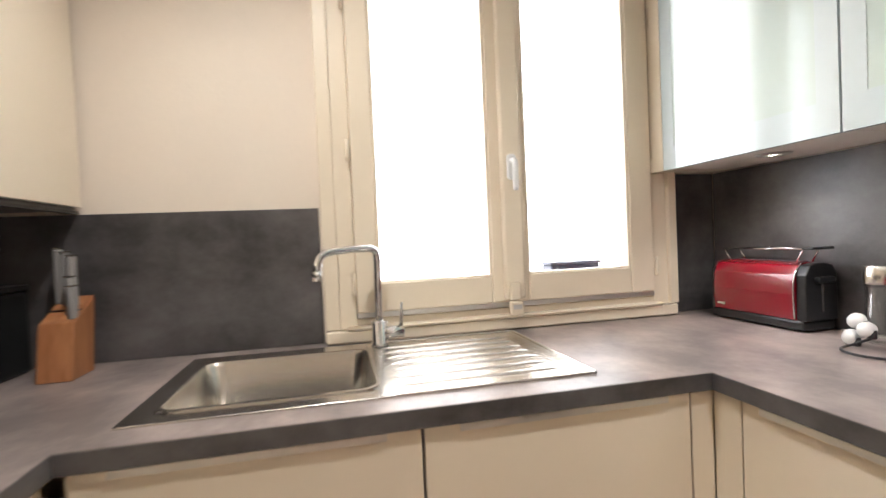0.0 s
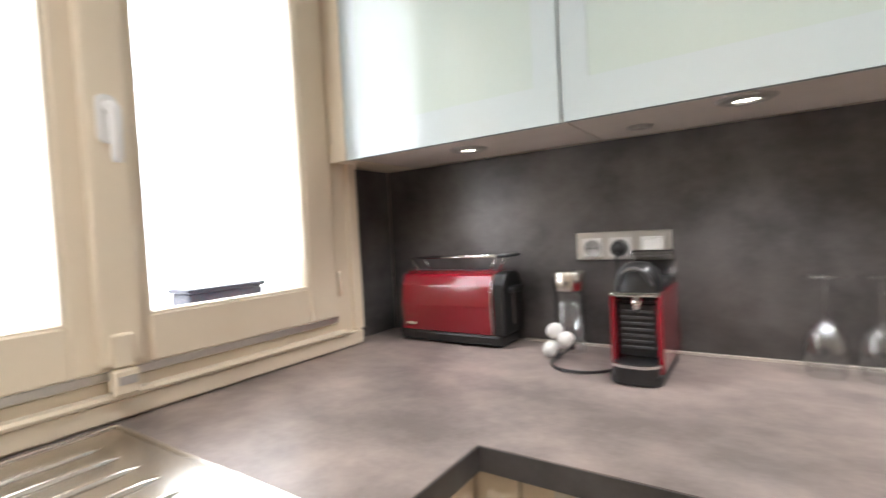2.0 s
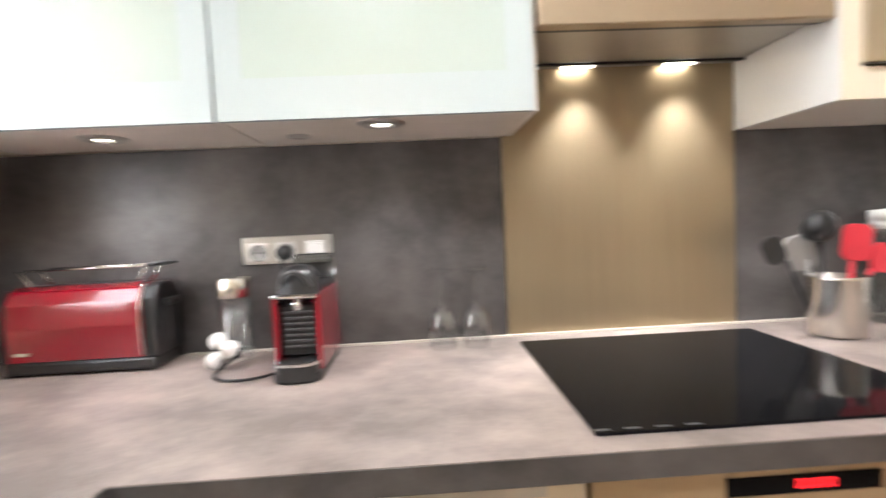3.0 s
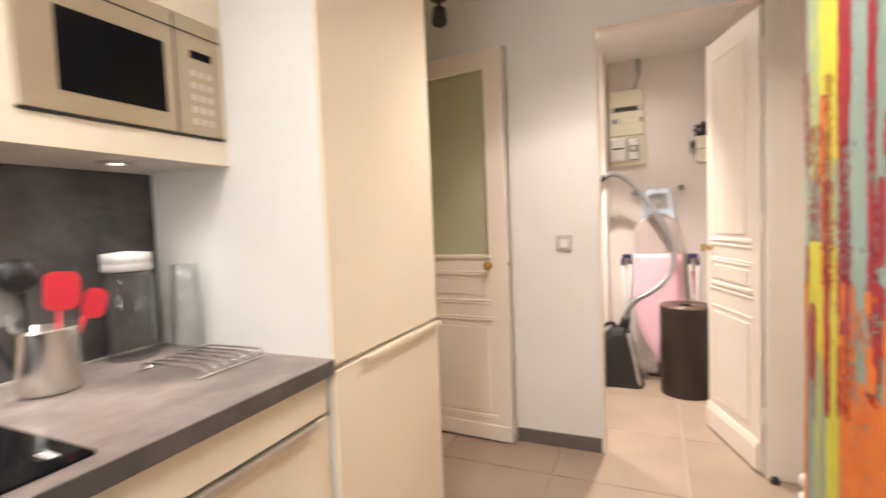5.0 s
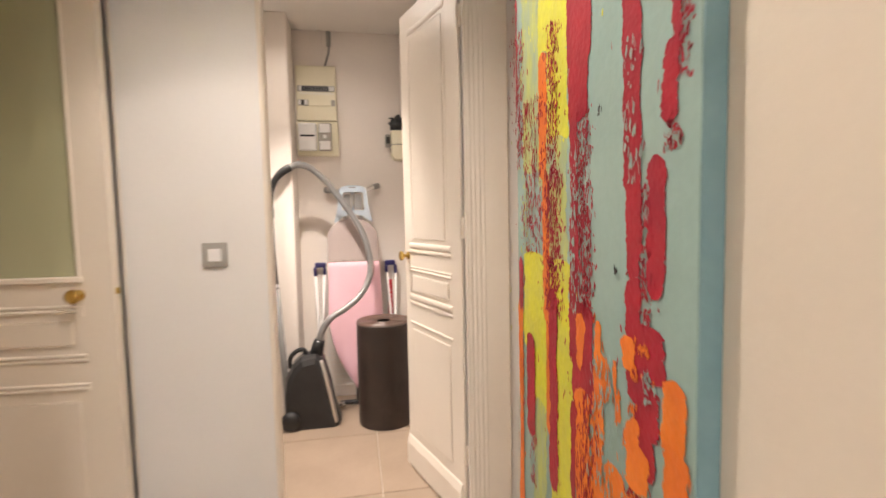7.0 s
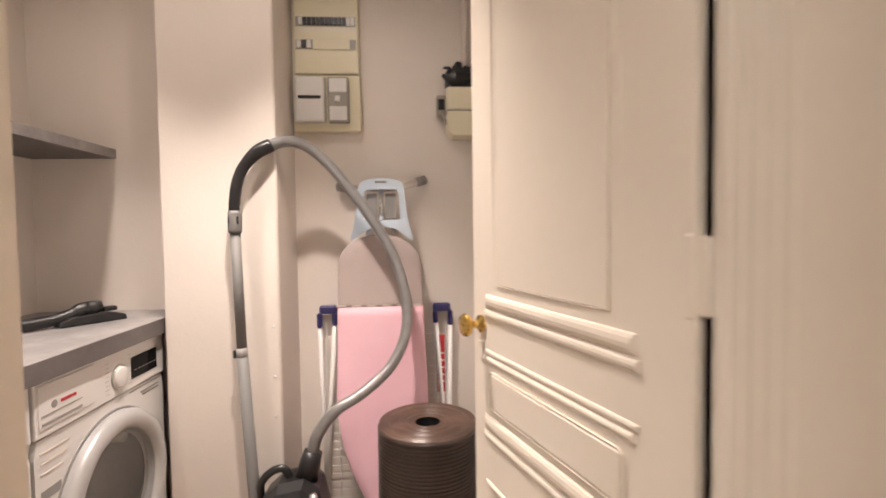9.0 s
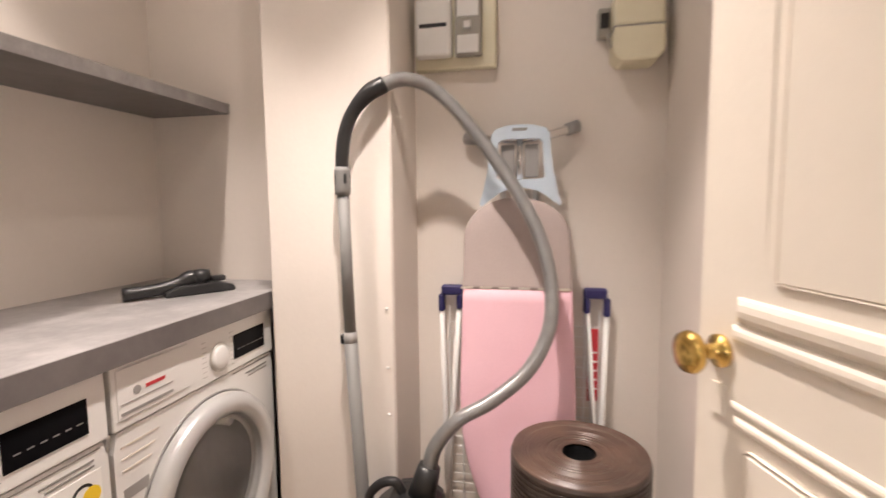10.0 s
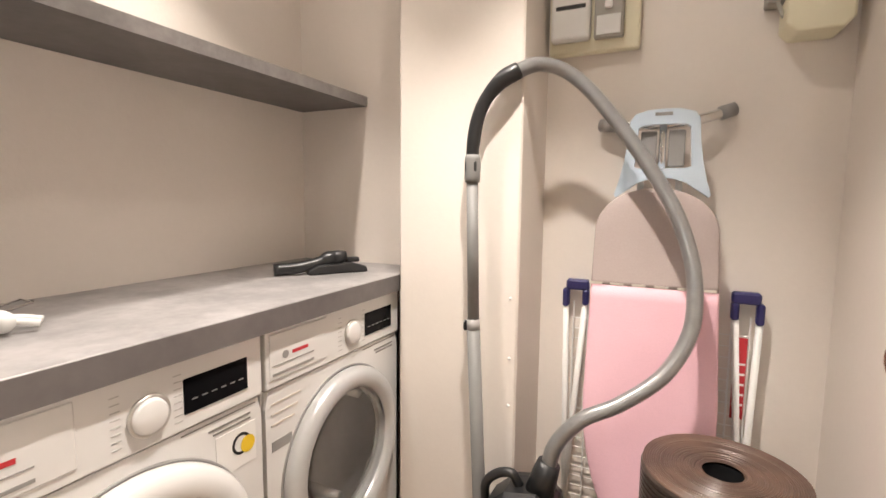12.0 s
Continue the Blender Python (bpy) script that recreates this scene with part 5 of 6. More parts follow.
    stroke("orange_stroke", -1.210, -1.193, 0.882, 0.923, M_PORANGE, 0.0068, 0.0, 2)
    stroke("orange_stroke", -1.243, -1.175, 0.120, 0.783, M_PORANGE, 0.0136, 0.0, 2)
    stroke("red_stroke", -1.188, -1.140, 1.270, 2.250, M_PRED, 0.0068, 0, 2)
    stroke("red_stroke", -1.174, -1.141, 1.137, 1.279, M_PRED, 0.0068, 0, 2)
    stroke("red_stroke", -1.171, -1.134, 1.032, 1.117, M_PRED, 0.0085, 0, 2)
    stroke("red_fleck", -1.140, -1.101, 1.040, 1.126, M_PRED, 0.006, 0.7, 3)
    stroke("red_stroke", -1.169, -1.072, 0.986, 1.048, M_PRED, 0.0136, 0, 3)
    stroke("red_stroke", -1.167, -1.133, 0.942, 0.983, M_PRED, 0.0102, 0, 3)
    stroke("red_stroke", -1.163, -1.096, 0.888, 0.959, M_PRED, 0.0136, 0.0, 3)
    stroke("red_stroke", -1.159, -1.101, 0.829, 0.897, M_PRED, 0.0102, 0, 3)
    stroke("red_stroke", -1.119, -1.082, 1.114, 1.300, M_PRED, 0.0068, 0, 2)
    stroke("red_fleck", -1.143, -1.114, 1.108, 1.268, M_PRED, 0.004, 0.9, 3)
    stroke("red_stroke", -1.087, -1.051, 1.362, 1.450, M_PRED, 0.0102, 0, 2)
    stroke("red_fleck", -1.083, -1.062, 1.313, 1.364, M_PRED, 0.005, 1.2, 2)
    stroke("red_fleck", -1.068, -1.044, 1.310, 1.342, M_PRED, 0.005, 0.8, 2)
    stroke("red_stroke", -1.071, -1.050, 1.445, 2.250, M_PRED, 0.0068, 0, 2)
    stroke("red_fleck", -1.055, -1.031, 1.396, 1.541, M_PRED, 0.005, 0.9, 2)
    stroke("orange_stroke", -1.182, -1.151, 0.990, 1.021, M_PORANGE, 0.0085, 0, 5)
    stroke("orange_fleck", -1.137, -1.107, 1.012, 1.027, M_PORANGE, 0.003, 1.2, 5)
    stroke("orange_fleck", -1.163, -1.139, 0.965, 0.983, M_PORANGE, 0.003, 1.2, 5)
    stroke("orange_fleck", -1.163, -1.138, 0.905, 0.924, M_PORANGE, 0.003, 1.0, 5)
    stroke("orange_stroke", -1.174, -1.132, 0.849, 0.893, M_PORANGE, 0.0102, 0, 5)
    stroke("orange_stroke", -1.175, -1.109, 0.798, 0.855, M_PORANGE, 0.0102, 0, 5)
    stroke("orange_stroke", -1.080, -1.031, 0.897, 0.986, M_PORANGE, 0.0085, 0, 4)
    stroke("orange_stroke", -1.080, -1.024, 0.120, 0.895, M_PORANGE, 0.0085, 0, 4)
    stroke("orange_stroke", -1.169, -1.077, 0.120, 0.772, M_PORANGE, 0.0102, 0, 2)
    stroke("red_fleck", -1.169, -1.112, 0.755, 0.810, M_PRED, 0.006, 1.2, 3)
    stroke("orange_stroke", -1.686, -1.655, 0.120, 1.000, M_PORANGE, 0.0051, 0.1, 3)
    stroke("red_stroke", -1.678, -1.652, 0.992, 1.109, M_PRED, 0.0034, 0, 3)
    stroke("red_stroke", -1.630, -1.574, 0.682, 0.921, M_PRED, 0.0068, 0, 4)
    stroke("red_fleck", -1.609, -1.570, 0.540, 0.689, M_PRED, 0.003, 0.5, 4)
    stroke("teal_fleck", -1.380, -1.343, 1.025, 1.360, M_TEAL, 0.004, 0.25, 6)
    stroke("teal_fleck", -1.284, -1.189, 0.723, 0.971, M_TEAL, 0.008, 0.25, 6)
    stroke("teal_fleck", -1.187, -1.139, 1.270, 1.501, M_TEAL, 0.004, 0.2, 6)
    stroke("teal_fleck", -1.127, -1.099, 0.939, 0.991, M_TEAL, 0.006, 0.8, 6)
    stroke("dark_speck", -1.270, -1.254, 1.399, 1.409, M_BLACK, 0.001, 1.5, 6)
    stroke("dark_speck", -1.217, -1.200, 1.127, 1.135, M_BLACK, 0.001, 1.5, 6)


build_painting()

# ---- closet: lamp, worktop, shelf ----
CLOSET_WATTS = 108.0
for x, y, f, soft in ((0.43, -2.98, 1.55, 0.8), (1.12, -2.96, 0.68, 0.6)):
    downlight(x, y, Z_CEIL, 0.070, True, "ceiling spots")
    spot_lamp(x, y, Z_CEIL - 0.02, CLOSET_WATTS * f, 82, soft, HALL_WARM, 0.03)
    spot_lamp(x, y, Z_CEIL - 0.02, CLOSET_WATTS * f * 0.06, 155, 0.5, HALL_WARM, 0.03)

ltop = thing("laundry_worktop", 1.25, -3.0, 0.885, "grey concrete-look worktop over the two laundry machines", "worktop")
part("slab", box(0.972, 1.539, -3.719, -2.365, 0.886, 0.940, 0.0015), M_LAUNDRY, ltop)
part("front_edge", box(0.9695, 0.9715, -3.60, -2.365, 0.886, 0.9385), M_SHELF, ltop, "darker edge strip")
shelf = thing("wall_shelf", 1.4, -3.0, 1.53, "dark grey concrete-look wall shelf over the laundry worktop", "shelf")
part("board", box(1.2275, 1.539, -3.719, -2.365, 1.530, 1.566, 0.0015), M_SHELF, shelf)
# paler grey stands in for light on the edge above the shaded underside
part("front_edge", box(1.2250, 1.2270, -3.719, -2.365, 1.5305, 1.5655), M_LAUNDRY, shelf, "front edge, light on it painted in as paler grey")


# ---- laundry machines ----
def laundry_machine(name, label, y0, y1, dryer):
    yc = (y0 + y1) / 2
    t = thing(name, 1.27, yc, 0.0, label, "washing machine" if not dryer else "tumble dryer", "laundry machines")
    XF = 0.998
    g = 0.014 if dryer else 0.0
    part("cabinet", boxes((XF + 0.0145, 1.50, y0 + 0.002, y0 + 0.012, 0.012, 0.884), (XF + 0.0145, 1.50, y1 - 0.012, y1 - 0.002, 0.012, 0.884),
                          (XF + 0.0145, 1.50, y0 + 0.012, y1 - 0.012, 0.872, 0.884), (XF + 0.0145, 1.50, y0 + 0.012, y1 - 0.012, 0.012, 0.024),
                          (1.50, 1.52, y0 + 0.002, y1 - 0.002, 0.012, 0.884)), M_ENAMEL, t)
    for sx in (1.05, 1.48):
        for sy in (y0 + 0.05, y1 - 0.05):
            part("foot", lathe([(0.0, 0.0), (0.02, 0.0), (0.02, 0.012), (0.0, 0.0125)], 12, (sx, sy, 0)), M_BLACK, t)
    rim, hole = [], []
    for i in range(64):
        ca, sa = math.cos(2 * math.pi * i / 64), math.sin(2 * math.pi * i / 64)
        hole.append((yc + (0.178 + g) * ca, 0.455 + (0.178 + g) * sa))
        f = min((y1 - y0 - 0.006) / 2 / max(1e-6, abs(ca)), (0.283 if sa > 0 else 0.355) / max(1e-6, abs(sa)))
        rim.append((yc + f * ca, 0.455 + f * sa))
    part("front_panel", ring_slab(rim, hole, "x", XF, XF + 0.014), M_ENAMEL, t)
    part("kick_panel", box(XF + 0.004, XF + 0.014, y0 + 0.003, y1 - 0.003, 0.015, 0.097, 0.002), M_ENAMEL, t)
    fascia = part("fascia", box(XF - 0.006, XF + 0.014, y0 + 0.003, y1 - 0.003, 0.742, 0.882, 0.004, 2), M_ENAMEL, t)
    part("seam", box(XF + 0.002, XF + 0.012, y0 + 0.004, y1 - 0.004, 0.7385, 0.7418), M_GREYPLASTIC, t)
    # y1 is the end nearer the hall
    drawer = part("drawer_front", box(XF - 0.009, XF - 0.005, y1 - 0.215, y1 - 0.012, 0.762, 0.872, 0.002), M_ENAMEL, fascia)
    part("drawer_grip", boxes((XF - 0.0105, XF - 0.0085, y1 - 0.16, y1 - 0.02, 0.772, 0.778), (XF - 0.0105, XF - 0.0085, y1 - 0.16, y1 - 0.02, 0.795, 0.797)), M_GREYPLASTIC, drawer)
    part("maker_mark", boxes((XF - 0.0100, XF - 0.0088, y1 - 0.140, y1 - 0.085, 0.811, 0.819)), M_REDPRINT, drawer, "red printed mark")
    part("maker_disc", lathe([(0.0, 0.0), (0.010, 0.0), (0.010, 0.001), (0.0, 0.001)], 18, (XF - 0.0100, y1 - 0.062, 0.815), "x"), M_GREYPLASTIC, drawer)
    ky = y1 - 0.330 if not dryer else y1 - 0.345
    if dryer:
        ky = y0 + 0.262
    k = part("knob", lathe([(0.034, 0.0), (0.033, -0.006), (0.031, -0.011), (0.027, -0.013), (0.0, -0.013)], 30, (XF - 0.006, ky, 0.800), "x"), M_ENAMEL, fascia, smooth=True)
    part("knob_ring", lathe([(0.034, 0.0), (0.0385, 0.0), (0.0385, -0.004), (0.034, -0.005)], 30, (XF - 0.0075, ky, 0.800), "x"), M_ALU, fascia, smooth=True)
    for side in (-1, 1):
        part("printed_names", boxes(*[(XF - 0.0070, XF - 0.0055, ky + side * 0.056 - 0.008, ky + side * 0.056 + 0.008, 0.762 + r * 0.013, 0.7638 + r * 0.013) for r in range(8)]), M_PALEPRINT, fascia)
    dy0, dy1 = (y0 + 0.045, y0 + 0.195) if not dryer else (y0 + 0.052, y0 + 0.200)
    dsp = part("display", box(XF - 0.0085, XF - 0.0055, dy0, dy1, 0.772, 0.842, 0.001), M_GLOSSBLACK, fascia)
    part("display_marks", boxes(*[(XF - 0.0092, XF - 0.0084, dy0 + 0.012 + c * 0.022, dy0 + 0.024 + c * 0.022, 0.797, 0.7995) for c in range(6)]), M_PRINT, dsp)
    # slogan and sticker under the fascia
    part("slogan_bars", boxes((XF - 0.0015, XF + 0.001, y0 + 0.02, y0 + 0.20, 0.728, 0.7305), *[(XF - 0.0015, XF + 0.001, y0 + 0.035, y0 + 0.14 - 0.01 * r, 0.709 - r * 0.011, 0.713 - r * 0.011) for r in range(2)]), M_PRINT, t)
    if dryer:
        part("energy_label", box(XF - 0.0015, XF + 0.001, y1 - 0.085, y1 - 0.02, 0.585, 0.61), M_GREYPLASTIC, t)
        part("printed_lines", boxes(*[(XF - 0.0015, XF + 0.001, y1 - 0.12 + r * 0.012, y1 - 0.02, 0.70 - r * 0.026, 0.704 - r * 0.026) for r in range(3)]), M_UNDER, t)
    else:
        part("sticker", box(XF - 0.0015, XF + 0.001, y0 + 0.022, y0 + 0.125, 0.600, 0.690), M_WHITE, t)
        part("yellow_spot", lathe([(0.0, 0.0), (0.019, 0.0), (0.019, 0.001), (0.0, 0.001)], 20, (XF - 0.0028, y0 + 0.045, 0.645), "x"), M_YELLOW, t)
        part("black_ring", ring_slab([(y0 + 0.062 + 0.024 * math.cos(i * math.pi / 10), 0.652 + 0.024 * math.sin(i * math.pi / 10)) for i in range(20)],
                                     [(y0 + 0.062 + 0.018 * math.cos(i * math.pi / 10), 0.652 + 0.018 * math.sin(i * math.pi / 10)) for i in range(20)], "x", XF - 0.0022, XF - 0.0008), M_BLACK, t)
    # round door
    zc = 0.455
    door = part("porthole_door", lathe([(0.245, 0.0), (0.246, -0.018), (0.238, -0.034), (0.215 + g / 2, -0.042), (0.190 + g, -0.040), (0.176 + g, -0.030), (0.172 + g, -0.012), (0.172 + g, 0.0)], 56, (XF + 0.001, yc, zc), "x"),
                M_ENAMEL if not dryer else material("silver_door", (0.56, 0.56, 0.56), 0.3, metal=0.25, scale=6, grain=0.02), t, smooth=True)
    part("door_groove", lathe([(0.252, 0.0), (0.252, -0.003), (0.246, -0.004), (0.246, 0.0)], 56, (XF + 0.001, yc, zc), "x"), M_GREYPLASTIC, t, smooth=True)
    part("door_glass", lathe([(0.174 + g, -0.012), (0.172 + g, -0.022), (0.14 + g, -0.016), (0.08, 0.006), (0.0, 0.012)], 48, (XF + 0.001, yc, zc), "x"), M_DARKGLASS if not dryer else M_CLEAR, door, "dark curved glass" if not dryer else "clear curved glass", True)
    part("drum", lathe([(0.170 + g, 0.005), (0.205, 0.02), (0.205, 0.30), (0.0, 0.31)], 48, (XF + 0.012, yc, zc), "x"), M_DRUM, t, smooth=True)
    for a in (20, 140, 260):
        c, s = math.cos(radians(a)), math.sin(radians(a))
        part("drum_paddle", tube([(XF + 0.05, yc + 0.185 * c, zc + 0.185 * s), (XF + 0.28, yc + 0.185 * c, zc + 0.185 * s)], 0.022, 10), M_DRUM, t, smooth=True)
    # the cabinet front is cut open behind the glass by a dark recess
    part("gasket", lathe([(0.172 + g, -0.004), (0.176 + g, 0.006), (0.160 + g, 0.010), (0.158 + g, 0.004)], 48, (XF + 0.001, yc, zc), "x"), M_GREYPLASTIC, t, smooth=True)


laundry_machine("washing_machine", "white front-loading washing machine under the grey worktop", -2.958, -2.366, False)
laundry_machine("tumble_dryer", "white tumble dryer with dark porthole under the worktop", -3.556, -2.964, True)
gap = thing("gap_filler", 1.1, -3.58, 0.0, "black gap strip between dryer and column", "strip")
part("strip", box(1.02, 1.05, -3.600, -3.560, 0.0, 0.884), M_BLACK, gap)


# ---- things on the laundry worktop ----
def build_nozzle():
    t = thing("vacuum_nozzle", 1.20, -3.415, 0.94, "black vacuum floor nozzle lying on the grey worktop", "vacuum nozzle")
    t.rotation_euler = (0, 0, radians(-35))
    part("sole", slab([(-0.15, 0.001), (-0.145, 0.020), (-0.09, 0.036), (0.02, 0.030), (0.05, 0.016), (0.05, 0.001)], "x", -0.03, 0.03, 0.005), M_BLACK, t, "", False, True)
    part("neck", tube(smooth_path([(0.0, -0.06, 0.030), (0.0, -0.03, 0.052), (0.0, 0.0, 0.040), (0.0, 0.06, 0.026), (0.0, 0.15, 0.021)], 5), [0.022] * 10 + [0.019] * 11, 14), M_BLACK, t, "", True, True)
    part("joint", lathe([(0.0, 0.0), (0.026, 0.004), (0.03, 0.02), (0.026, 0.036), (0.0, 0.04)], 18, (0.0, -0.055, 0.035)), M_BLACK, t, "", True, True)
    part("pedal", box(-0.016, 0.016, -0.125, -0.085, 0.034, 0.050, 0.005, 2), M_BLACK, t, "", False, True)


build_nozzle()


def build_plug_rack():
    t = thing("airer_clip_set", 1.28, -2.61, 0.94, "white plastic plug parts on a wire frame on the worktop", "plug")
    part("body", tube([(1.20, -2.585, 0.968), (1.25, -2.60, 0.966)], [0.020, 0.016], 14), M_WHITE, t, smooth=True)
    part("arm", tube(smooth_path([(1.24, -2.60, 0.966), (1.245, -2.63, 0.962), (1.225, -2.655, 0.956)], 4), 0.007, 10), M_WHITE, t, smooth=True)
    part("arm", tube([(1.23, -2.595, 0.966), (1.20, -2.64, 0.955)], 0.007, 10), M_WHITE, t, smooth=True)
    part("wire_frame", tubes([[(1.34, -2.52, 0.944), (1.36, -2.68, 0.975)], [(1.29, -2.52, 0.944), (1.31, -2.68, 0.975)], [(1.34, -2.52, 0.944), (1.29, -2.52, 0.944)], [(1.36, -2.68, 0.975), (1.31, -2.68, 0.975)],
                              [(1.335, -2.60, 0.944), (1.35, -2.64, 0.968)]], 0.0022, 6), M_CHROME, t, smooth=True)


build_plug_rack()


# ---- vacuum cleaner with its hose and pole ----
def build_vacuum():
    t = thing("vacuum_cleaner", 0.48, -3.40, 0.0, "black upright-parked vacuum cleaner with grey hose and pole", "vacuum cleaner")
    prof = [(0.315, 0.02), (0.325, 0.0), (0.625, 0.0), (0.638, 0.03), (0.640, 0.20), (0.625, 0.30), (0.585, 0.375), (0.535, 0.420), (0.45, 0.435), (0.405, 0.40), (0.375, 0.28), (0.345, 0.12)]
    bm = bmesh.new()
    rows = []
    for k, (y, f) in enumerate(((-3.28, 0.78), (-3.295, 0.92), (-3.33, 1.0), (-3.42, 1.0), (-3.46, 0.94), (-3.48, 0.80))):
        rows.append([bm.verts.new((0.48 + (u - 0.48) * f, y, 0.0 + v * (f * 0.5 + 0.5))) for u, v in prof])
    for a, b in zip(rows, rows[1:]):
        for i in range(len(a)):
            j = (i + 1) % len(a)
            bm.faces.new((a[i], a[j], b[j], b[i]))
    bm.faces.new(rows[0])
    bm.faces.new(list(reversed(rows[-1])))
    bmesh.ops.recalc_face_normals(bm, faces=bm.faces)
    part("body", bm, M_BLACK, t, smooth=False)
    part("silver_trim", tube(smooth_path([(0.418, -3.30, 0.40), (0.398, -3.288, 0.32), (0.372, -3.284, 0.20), (0.352, -3.288, 0.08), (0.345, -3.30, 0.02)], 5), [0.010] + [0.014] * 19 + [0.010], 10), M_ALU, t, "silver trim strip", True)
    for x, z in ((0.60, 0.05),):
        part("wheel", lathe([(0.0, 0.0), (0.05, 0.0), (0.055, 0.010), (0.055, 0.028), (0.0, 0.030)], 24, (x, -3.288, z + 0.01), "y"), M_BLACK, t, smooth=True)
    part("carry_handle", tube(smooth_path([(0.605, -3.38, 0.345), (0.600, -3.37, 0.405), (0.565, -3.365, 0.445), (0.525, -3.365, 0.455), (0.505, -3.37, 0.425)], 6), 0.013, 12), M_BLACK, t, smooth=True)
    part("hose_socket", tube([(0.455, -3.37, 0.40), (0.437, -3.372, 0.475), (0.428, -3.374, 0.505)], [0.040, 0.034, 0.030], 18), M_BLACK, t, smooth=True)
    path = [(0.43, -3.374, 0.495), (0.413, -3.376, 0.558), (0.355, -3.385, 0.632), (0.267, -3.41, 0.681), (0.174, -3.45, 0.755), (0.12, -3.49, 0.853), (0.111, -3.52, 0.954), (0.126, -3.54, 1.053),
            (0.17, -3.56, 1.169), (0.241, -3.575, 1.288), (0.318, -3.585, 1.395), (0.394, -3.58, 1.488), (0.467, -3.565, 1.548), (0.533, -3.53, 1.561), (0.584, -3.478, 1.53)]
    fine = [Vector(path[0])]
    for q in smooth_path(path, 60):
        while (q - fine[-1]).length >= 0.0036:
            fine.append(fine[-1] + (q - fine[-1]).normalized() * 0.0036)
    part("hose", tube(fine, 0.0208, 18, 0.0034), M_HOSE, t, "ribbed grey hose", True)
    grip = smooth_path([(0.572, -3.487, 1.539), (0.613, -3.47, 1.513), (0.657, -3.464, 1.463), (0.681, -3.46, 1.403), (0.69, -3.458, 1.34), (0.691, -3.458, 1.309)], 6)
    n = len(grip)
    part("grip", tube(grip, [0.024 if i < 5 else 0.024 - 0.005 * min(1, (i - 5) / 6) if i < n - 6 else 0.0185 for i in range(n)], 16), M_BLACK, t, "black curved handle", True)
    part("coupling", lathe([(0.0, 1.235), (0.021, 1.235), (0.0225, 1.245), (0.0225, 1.30), (0.020, 1.312), (0.0, 1.313)], 20, (0.691, -3.458, 0)), M_POLE, t, smooth=True)
    part("coupling_latch", box(0.673, 0.709, -3.482, -3.439, 1.262, 1.296, 0.006, 2), M_BLACK, t)
    part("upper_pole", tube([(0.691, -3.458, 1.245), (0.677, -3.45, 0.832)], 0.0165, 16), M_POLE, t, smooth=True)
    part("pole_joint", tube([(0.6773, -3.45, 0.842), (0.6765, -3.45, 0.802)], 0.0190, 16), M_GREYPLASTIC, t, smooth=True)
    part("pole_button", box(0.695, 0.706, -3.458, -3.442, 0.806, 0.836, 0.003), M_BLACK, t)
    part("lower_pole", tube([(0.6765, -3.45, 0.810), (0.645, -3.44, 0.30), (0.630, -3.435, 0.05)], 0.0195, 16), M_POLE, t, smooth=True)


build_vacuum()


